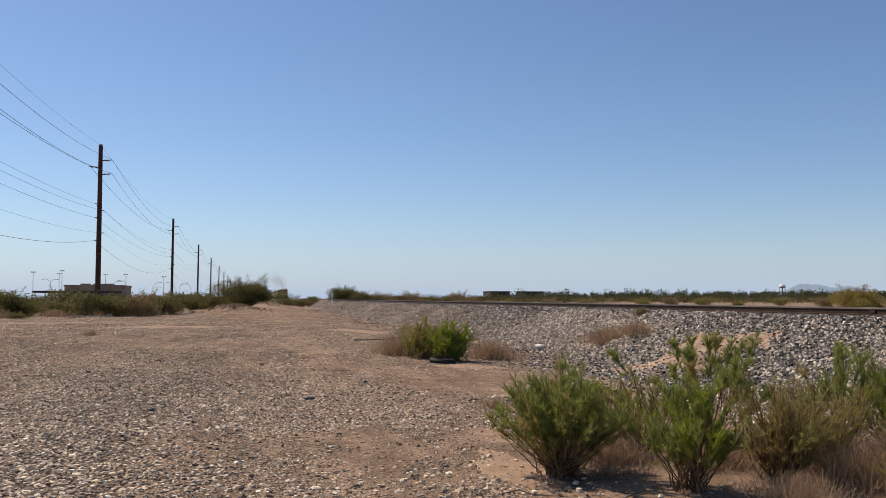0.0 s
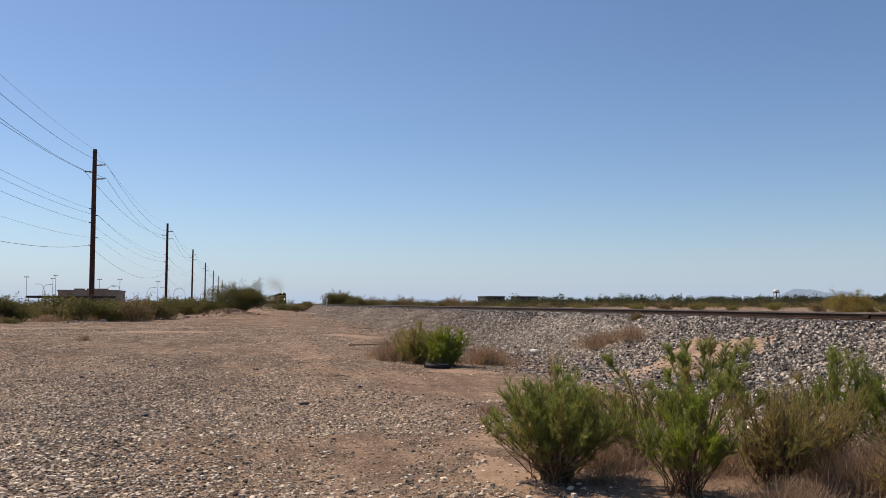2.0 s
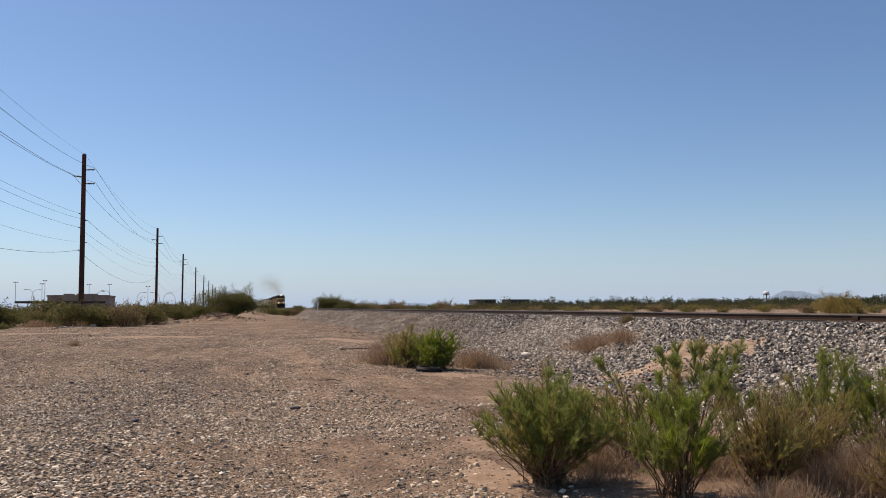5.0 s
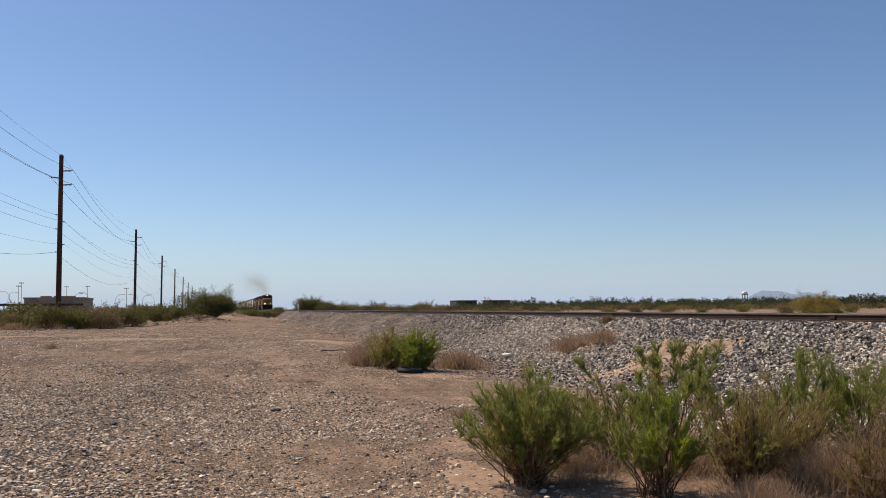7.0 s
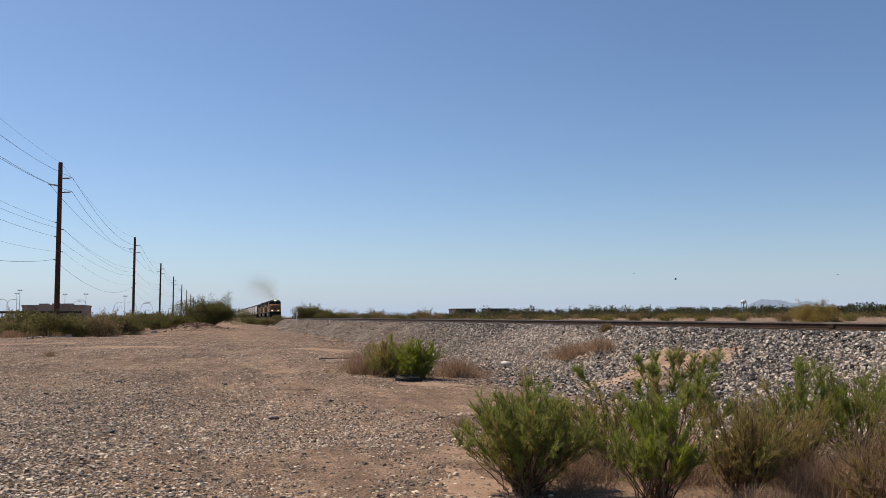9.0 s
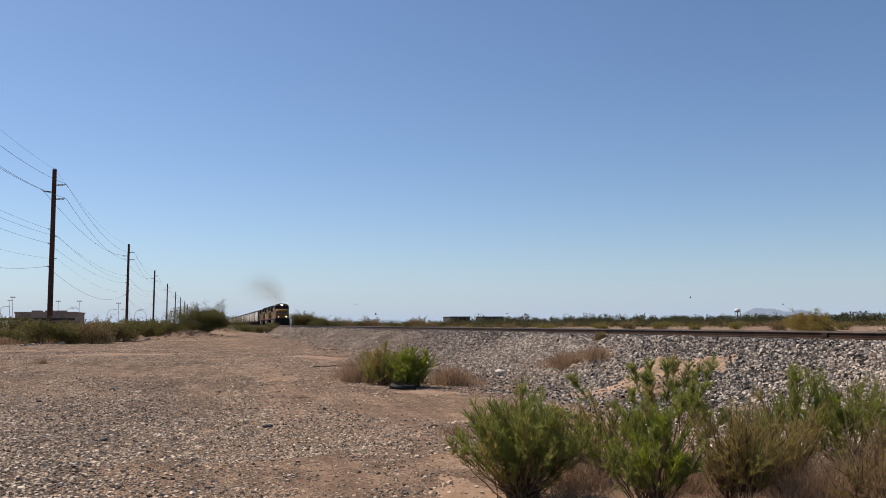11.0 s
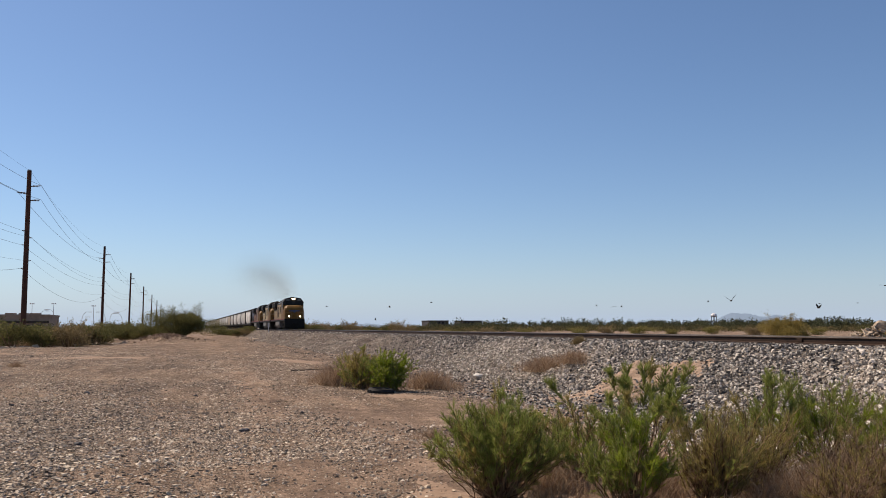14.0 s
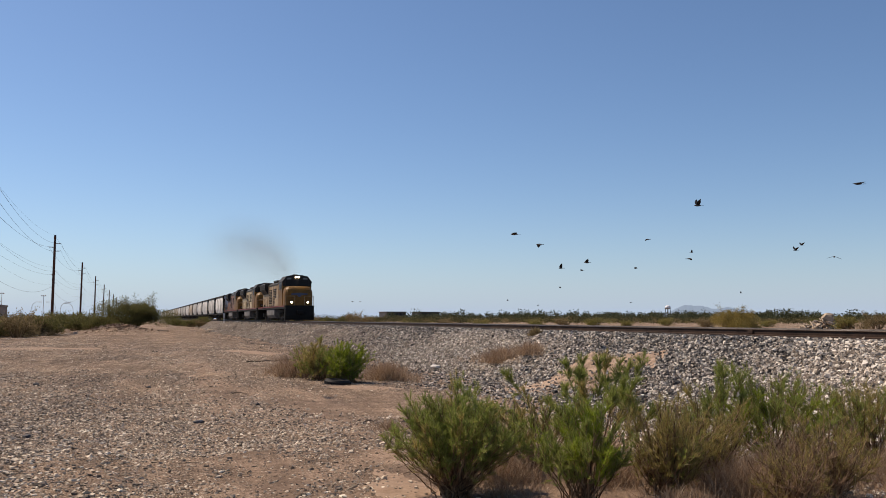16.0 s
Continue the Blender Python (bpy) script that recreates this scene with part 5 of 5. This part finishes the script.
def hopper(paint, text):
    """A three-bay covered hopper with bowed sides, open end platforms and a roof walk."""
    ob = tagged(new("covered_hopper_car"), text, "freight car", "train vehicles")
    side = [(1.10, 1.05), (1.42, 1.35), (1.56, 2.0), (1.60, 2.8), (1.56, 3.6), (1.42, 4.15), (1.1, 4.42), (0.6, 4.55)]
    out = [(x, z) for x, z in side] + [(-x, z) for x, z in side[::-1]]
    bm = bmesh.new()
    rings = []
    for y, cut in ((1.5, 2.3), (2.1, 1.55), (2.6, 1.05), (15.4, 1.05), (15.9, 1.55), (16.5, 2.3)):
        rings.append([bm.verts.new((x, y, max(z, cut))) for x, z in out])
    for a, b in zip(rings, rings[1:]):
        for k in range(len(out)):
            bm.faces.new((a[k], a[(k + 1) % len(out)], b[(k + 1) % len(out)], b[k]))
    bm.faces.new(rings[0][::-1])
    bm.faces.new(rings[-1])
    body = part("body", bm, paint, ob)
    for s in (-1, 1):
        for y in (2.3, 5.6, 9.0, 12.4, 15.7):
            bm = bmesh.new()
            prism(bm, [(s * (x + 0.005), z) for x, z in side[1:7]] + [(s * (x + 0.06), z) for x, z in side[1:7]][::-1], "y", y - 0.05, y + 0.05)
            part("side_rib", bm, paint, body)
        bm = bmesh.new()
        box(bm, s * 1.48 - 0.07, s * 1.48 + 0.07, 0.4, 17.6, 1.0, 1.22)
        part("side_sill", bm, M_DARK, ob)
        bm = bmesh.new()
        prism(bm, [(s * 1.44, 4.08), (s * 1.54, 4.10), (s * 1.52, 4.30), (s * 1.12, 4.52), (s * 1.08, 4.44)], "y", 1.4, 16.6)
        part("roof_edge", bm, M_DARK, body)
        for y0, y1 in ((0.95, 1.5), (16.5, 17.05)):
            bm = bmesh.new()
            for y in (y0, y1):
                box(bm, s * 1.52 - 0.04, s * 1.52 + 0.04, y - 0.04, y + 0.04, 1.1, 4.25)
            for k in range(9):
                box(bm, s * 1.52 - 0.025, s * 1.52 + 0.025, y0, y1, 1.4 + 0.33 * k, 1.46 + 0.33 * k)
            part("end_ladder", bm, M_DARK, ob, "dark end ladder")
            # dark sheet added over the open car end, standing for the gap's shade
            bm = bmesh.new()
            box(bm, s * 1.4 - 0.04, s * 1.4 + 0.04, y0, y1, 1.2, 4.15)
            part("gap_shade", bm, M_DARK, ob, "dark sheet standing for the shaded gap between cars")
    bm = bmesh.new()
    box(bm, -0.45, 0.45, 1.2, 16.8, 4.62, 4.68)
    part("roof_walk", bm, M_DARK, body)
    for y in (3.4, 6.2, 9.0, 11.8, 14.6):
        bm = bmesh.new()
        rod(bm, (0, y, 4.55), (0, y, 4.72), 0.4, 0.38, 12)
        part("hatch", bm, paint, body)
    for y in (4.4, 9.0, 13.6):
        bm = bmesh.new()
        a = [bm.verts.new(p) for p in ((-1.3, y - 1.8, 1.2), (1.3, y - 1.8, 1.2), (1.3, y + 1.8, 1.2), (-1.3, y + 1.8, 1.2))]
        b = [bm.verts.new(p) for p in ((-0.5, y - 0.5, 0.35), (0.5, y - 0.5, 0.35), (0.5, y + 0.5, 0.35), (-0.5, y + 0.5, 0.35))]
        for k in range(4):
            bm.faces.new((a[k], a[(k + 1) % 4], b[(k + 1) % 4], b[k]))
        bm.faces.new(a)
        bm.faces.new(b)
        part("discharge_bay", bm, M_DARK, ob)
    for y0, y1 in ((0.4, 1.6), (16.4, 17.6)):
        bm = bmesh.new()
        box(bm, -1.45, 1.45, y0, y1, 1.0, 1.15)
        for s in (-1, 1):
            rod(bm, (s * 1.3, (y0 + y1) / 2, 1.1), (s * 1.3, (y0 + y1) / 2, 3.8), 0.05, 0.05, 6)
        part("end_platform", bm, M_DARK, ob)
    bm = bmesh.new()
    box(bm, -0.2, 0.2, -0.05, 18.05, 0.75, 1.0)
    part("centre_sill", bm, M_DARK, ob)
    for c in (2.4, 15.6):
        for y in (c - 0.88, c + 0.88):
            wheelset(ob, y, 0.46)
        truck_frame(ob, c - 0.88, c + 0.88, 0.5)
    return ob

# ---- exhaust haze: loose rigid veils of thin soot ----
def haze_mat(name, thick):
    """Soot that thins out from a veil's heart to nothing at its rim, broken by swirls."""
    m, nodes, links, bsdf = material(name)
    tc = nodes.new("ShaderNodeTexCoord").outputs["Generated"]
    mp = nodes.new("ShaderNodeMapping")
    mp.inputs["Location"].default_value, mp.inputs["Scale"].default_value = (-1, 0, -1), (2, 0, 2)
    links.new(tc, mp.inputs[0])
    ball = nodes.new("ShaderNodeTexGradient")
    ball.gradient_type = "QUADRATIC_SPHERE"
    links.new(mp.outputs[0], ball.inputs[0])
    swirl = noise_node(nodes, links, tc, 2.2, 5)
    mul = nodes.new("ShaderNodeMath")
    mul.operation = "MULTIPLY"
    links.new(ball.outputs["Fac"], mul.inputs[0])
    links.new(swirl.outputs[0], mul.inputs[1])
    amount = nodes.new("ShaderNodeMath")
    amount.operation = "MULTIPLY"
    links.new(mul.outputs[0], amount.inputs[0])
    amount.inputs[1].default_value = thick
    soot = nodes.new("ShaderNodeBsdfTranslucent")
    soot.inputs[0].default_value = (0.22, 0.18, 0.13, 1)
    clear = nodes.new("ShaderNodeBsdfTransparent")
    mx = nodes.new("ShaderNodeMixShader")
    links.new(amount.outputs[0], mx.inputs[0])
    links.new(clear.outputs[0], mx.inputs[1])
    links.new(soot.outputs[0], mx.inputs[2])
    links.new(mx.outputs[0], nodes["Material Output"].inputs[0])
    return m


def veil(wide, tall, bulge, mat):
    """A bowed oval sheet of haze that stands across the track."""
    bm = bmesh.new()
    n = 12
    grid = [[None] * (n + 1) for _ in range(n + 1)]
    for i in range(n + 1):
        for j in range(n + 1):
            u, v = i / n * 2 - 1, j / n * 2 - 1
            grid[i][j] = bm.verts.new((u * wide / 2, bulge * (u * u + v * v), v * tall / 2))
    for i in range(n):
        for j in range(n):
            f = bm.faces.new((grid[i][j], grid[i + 1][j], grid[i + 1][j + 1], grid[i][j + 1]))
            f.smooth = True
    ob = part("exhaust_haze", bm, mat)
    return tagged(ob, "thin brownish exhaust haze drifting over the locomotives", "exhaust haze", kind="stuff")


M_HAZE, M_HAZE_T = haze_mat("thin brown haze", 0.38), haze_mat("thinner brown haze", 0.30)
HAZE = [(veil(5, 6, 0.6, M_HAZE), -0.2, 9.0, 5.8), (veil(7, 8, 0.8, M_HAZE), -0.7, 11.0, 7.0), (veil(9, 9.5, 1.2, M_HAZE), -1.3, 13.5, 8.0), (veil(11, 10.5, 1.5, M_HAZE), -2.1, 17.0, 8.8), (veil(12, 11, 2.0, M_HAZE_T), -3.0, 21.0, 9.4), (veil(13, 11, 2.0, M_HAZE_T), -4.2, 27.0, 9.8)]

# ---- birds ----
M_BIRD = surface("dark feathers", (0.018, 0.018, 0.02), (0.045, 0.042, 0.04), 30, 4, 0.7)
M_BIRD_P = surface("grey-brown feathers", (0.08, 0.07, 0.065), (0.14, 0.125, 0.115), 30, 4, 0.7)


def bird():
    """A small bird, beak towards -x: body with tail, and two wings hinged at the shoulders."""
    ob = tagged(new("flying_bird"), "small dark bird in flight against the sky", "bird", "flock of birds")
    bm = bmesh.new()
    prof = [(-0.135, 0.0), (-0.115, 0.010), (-0.10, 0.020), (-0.085, 0.022), (-0.05, 0.032), (0.0, 0.036), (0.05, 0.026), (0.085, 0.014)]
    rings = [[bm.verts.new((x, r * math.cos(a * math.tau / 10), r * 0.9 * math.sin(a * math.tau / 10) + 0.004)) for a in range(10)] for x, r in prof[1:]]
    for a, b in zip(rings, rings[1:]):
        for k in range(10):
            bm.faces.new((a[k], a[(k + 1) % 10], b[(k + 1) % 10], b[k]))
    tip = bm.verts.new((prof[0][0], 0, 0.004))
    for k in range(10):
        bm.faces.new((tip, rings[0][(k + 1) % 10], rings[0][k]))
    bm.faces.new(rings[-1])
    body = part("body", bm, M_BIRD_P, ob)
    bm = bmesh.new()
    prism(bm, [(0.07, -0.012), (0.07, 0.012), (0.175, 0.042), (0.165, 0.0), (0.175, -0.042)], "z", 0.0, 0.006)
    part("tail", bm, M_BIRD, ob)
    wings = []
    for s in (-1, 1):
        bm = bmesh.new()
        outline = [(-0.055, 0.0), (-0.075, 0.09), (-0.055, 0.17), (0.02, 0.265), (0.03, 0.20), (0.055, 0.12), (0.045, 0.0)]
        prism(bm, [(x, s * y) for x, y in outline], "z", -0.003, 0.004)
        w = part("wing", bm, M_BIRD, ob)
        w.matrix_basis = pose(0, s * 0.022, 0.018)
        wings.append((w, s))
    return ob, wings


FLIGHTS = [
    [(15.3, 19.7, 20.9, 3.4), (15.5, 17.6, 21.5, 3.7), (15.7, 15.0, 22.3, 3.8), (15.9, 11.9, 23.3, 4.0), (16.0, 10.7, 23.7, 4.2)],
    [(15.5, 21.0, 21.4, 3.9), (15.7, 19.6, 21.7, 4.3), (15.9, 17.5, 22.3, 4.8), (16.0, 16.5, 22.6, 5.2)],
    [(14.0, 19.6, 27.8, 2.63), (14.3, 17.0, 24.9, 3.2), (14.5, 15.0, 22.5, 3.8), (15.0, 11.4, 23.4, 5.8), (15.3, 7.4, 24.5, 7.2), (15.5, 4.9, 25.3, 8.3), (16.0, -4.0, 27.0, 14.5)],
    [(15.3, 22.7, 26.2, 3.9), (15.5, 20.9, 26.7, 3.9), (15.7, 18.4, 27.4, 4.0), (15.9, 15.4, 28.4, 4.3), (16.0, 14.0, 28.8, 4.4)],
    [(15.5, 22.1, 30.5, 4.0), (15.7, 20.5, 31.0, 4.2), (15.9, 18.5, 31.6, 4.1), (16.0, 17.7, 31.9, 4.0)],
    [(15.5, 23.7, 34.3, 3.3), (15.7, 21.8, 34.8, 3.5), (15.9, 19.4, 35.5, 3.9), (16.0, 18.5, 35.8, 4.0)],
    [(15.5, 24.8, 38.1, 3.5), (15.7, 24.4, 38.1, 4.5), (15.9, 24.6, 37.8, 5.4), (16.0, 24.5, 37.8, 5.7)],
    [(15.5, 24.0, 33.1, 3.6), (15.7, 23.2, 32.6, 3.6), (15.9, 22.8, 32.2, 4.0), (16.0, 22.9, 32.1, 4.3)],
    [(15.5, 33.0, 33.2, 4.1), (15.7, 32.3, 33.3, 4.4), (15.9, 30.9, 33.6, 4.8), (16.0, 30.2, 33.7, 5.0)],
    [(15.5, 35.8, 36.5, 4.8), (15.7, 35.6, 36.4, 4.6), (15.9, 34.3, 36.6, 5.1), (16.0, 33.4, 36.8, 5.6)],
    [(15.7, 27.3, 26.5, 4.3), (15.9, 26.0, 26.9, 4.0), (16.0, 25.9, 26.8, 4.1)],
    [(15.9, 18.4, 16.7, 4.8), (16.0, 17.3, 17.0, 5.1)],
    [(14.5, 34.3, 62.8, 3.8), (15.0, 35.0, 62.4, 4.2), (15.3, 37.0, 61.5, 4.8), (15.6, 39.5, 60.0, 5.7), (16.0, 42.0, 58.5, 7.0)],
    [(14.5, 45.1, 48.9, 4.9), (15.0, 42.0, 49.6, 5.2), (15.3, 36.5, 51.2, 4.7), (15.5, 33.8, 52.0, 4.1), (16.0, 29.0, 53.0, 5.0)],
    [(14.5, 21.8, 71.9, 3.7), (15.0, 26.8, 70.3, 3.9), (15.3, 29.7, 69.3, 3.8), (15.5, 31.1, 68.8, 3.6), (16.0, 34.5, 67.0, 4.4)],
    [(14.5, 46.0, 48.5, 5.9), (15.0, 43.4, 49.2, 4.7), (15.3, 39.7, 50.2, 4.3), (16.0, 33.0, 52.5, 5.2)],
]
# a loose flock far beyond the track: bearing and distance, drift in degrees a second, height
for az, d, drift_rate, z in ((9.0, 92, 0.6, 3.4), (12.2, 95, -0.9, 3.0), (15.9, 90, 1.2, 3.8), (26.8, 108, 1.5, 4.2), (28.4, 104, 1.3, 3.6),
                             (33.8, 100, 1.0, 4.0), (40.3, 102, 1.6, 3.7), (42.4, 98, 1.9, 4.2)):
    rows = []
    for t in (12.0, 13.0, 14.0, 15.0, 16.0):
        a = radians(az - drift_rate * (t - 14))
        rows.append((t, d * math.sin(a), d * math.cos(a), z + 0.5 * math.sin(1.7 * t + az)))
    FLIGHTS.append(rows)
BIRDS = [bird() for _ in FLIGHTS]

SPEED, NOSE_END = 20.7, 89.3
LOCO_LEN, CAR_LEN = 22.7, 18.1
TRAIN, ROLLING = [], []
for k in range(3):
    text = ("lead yellow diesel locomotive with lit headlights and dark roof", "pale yellow diesel locomotive coupled behind the leader", "weathered diesel locomotive last of three, its hood toned brown for shadow")[k]
    engine, sets = locomotive(k == 0, text, (M_YEL_D, M_YEL_P, M_HOOD_SHADE)[k])
    TRAIN.append((engine, LOCO_LEN * k))
    ROLLING += sets if k == 0 else []
TEXTS = ("dusty grey covered hopper car with dark roof walk", "pale grey covered hopper car with dark roof walk", "tan-grey covered hopper car with dark roof walk")
cars = [hopper(m, text) for m, text in zip(M_CARS, TEXTS)]
order = [1, 0, 1, 1, 0, 2, 1, 0, 0, 1, 2, 2, 1, 0, 1, 0, 2, 1, 1, 0, 1, 2, 0, 1]
seen = set()
for k, c in enumerate(order):
    TRAIN.append((copy_thing(cars[c], pose(0, 0, 0)) if c in seen else cars[c], LOCO_LEN * 3 + CAR_LEN * k))
    seen.add(c)


def heading(a, b):
    """The turn about z that points -x from a to b."""
    return math.degrees(math.atan2(b[1] - a[1], b[0] - a[0])) - 180


def motions():
    """The train rolls towards the camera at a steady pace; its haze hangs over it; birds scatter past."""
    times = [0.0, 0.1, 0.5] + [float(t) for t in range(1, 16)] + [15.5, 15.9, 16.0]
    for ob, back in TRAIN:
        walk(ob, [(t, pose(TRACK, NOSE_END + SPEED * (16.0 - t) + back, RAIL_TOP)) for t in times])
    turn = math.degrees(SPEED / 0.53) / FPS
    for w in ROLLING:
        at = w.matrix_basis.translation.copy()
        walk(w, [(k / FPS, pose(*at, turn * k)) for k in range(16 * FPS + 1)])
    for ob, aside, back, up in HAZE:
        walk(ob, [(t, pose(TRACK + aside, NOSE_END + SPEED * (16.0 - t) + back, RAIL_TOP + up)) for t in times])
    for k, ((ob, wings), rows) in enumerate(zip(BIRDS, FLIGHTS)):
        (t0, *a), (t1, *b) = rows[:2]
        v = [(q - p) / (t1 - t0) for p, q in zip(a, b)]
        early = [p - d * 1.0 for p, d in zip(a, v)]
        out = (early[0] - 50, early[1] + 15, 5.0) if v[0] > 3 else (early[0] + 48, early[1] - 28, 4.0 + 0.2 * k)
        far = (out[0] + 20 * (1 if v[0] <= 3 else -1), out[1] - 10, out[2] + 2)
        path = [(0.0, *far), (t0 - 4.5, *out), (t0 - 1.0, early[0], early[1], max(early[2], 2.5))] + list(rows)
        keyed, last = [], None
        for q, row in enumerate(path):
            nxt = path[min(q + 1, len(path) - 1)] if q + 1 < len(path) else row
            turn_z = heading(row[1:], nxt[1:]) if q + 1 < len(path) else last
            if last is not None:
                while turn_z - last > 180:
                    turn_z -= 360
                while turn_z - last < -180:
                    turn_z += 360
                turn_z = max(min(turn_z, last + 70), last - 70)
            last = turn_z
            keyed.append((row[0], pose(row[1], row[2], row[3], 8 * math.sin(k + q), 0, turn_z)))
        walk(ob, keyed)
        for w, s in wings:
            at = w.matrix_basis.translation.copy()
            beat = [(0.0, 10.0)] + [(13.0 + 0.1 * n, 12 + 34 * math.sin(n * 2.3 + k * 1.7)) for n in range(31)]
            walk(w, [(t, pose(*at, s * up)) for t, up in beat])


motions()
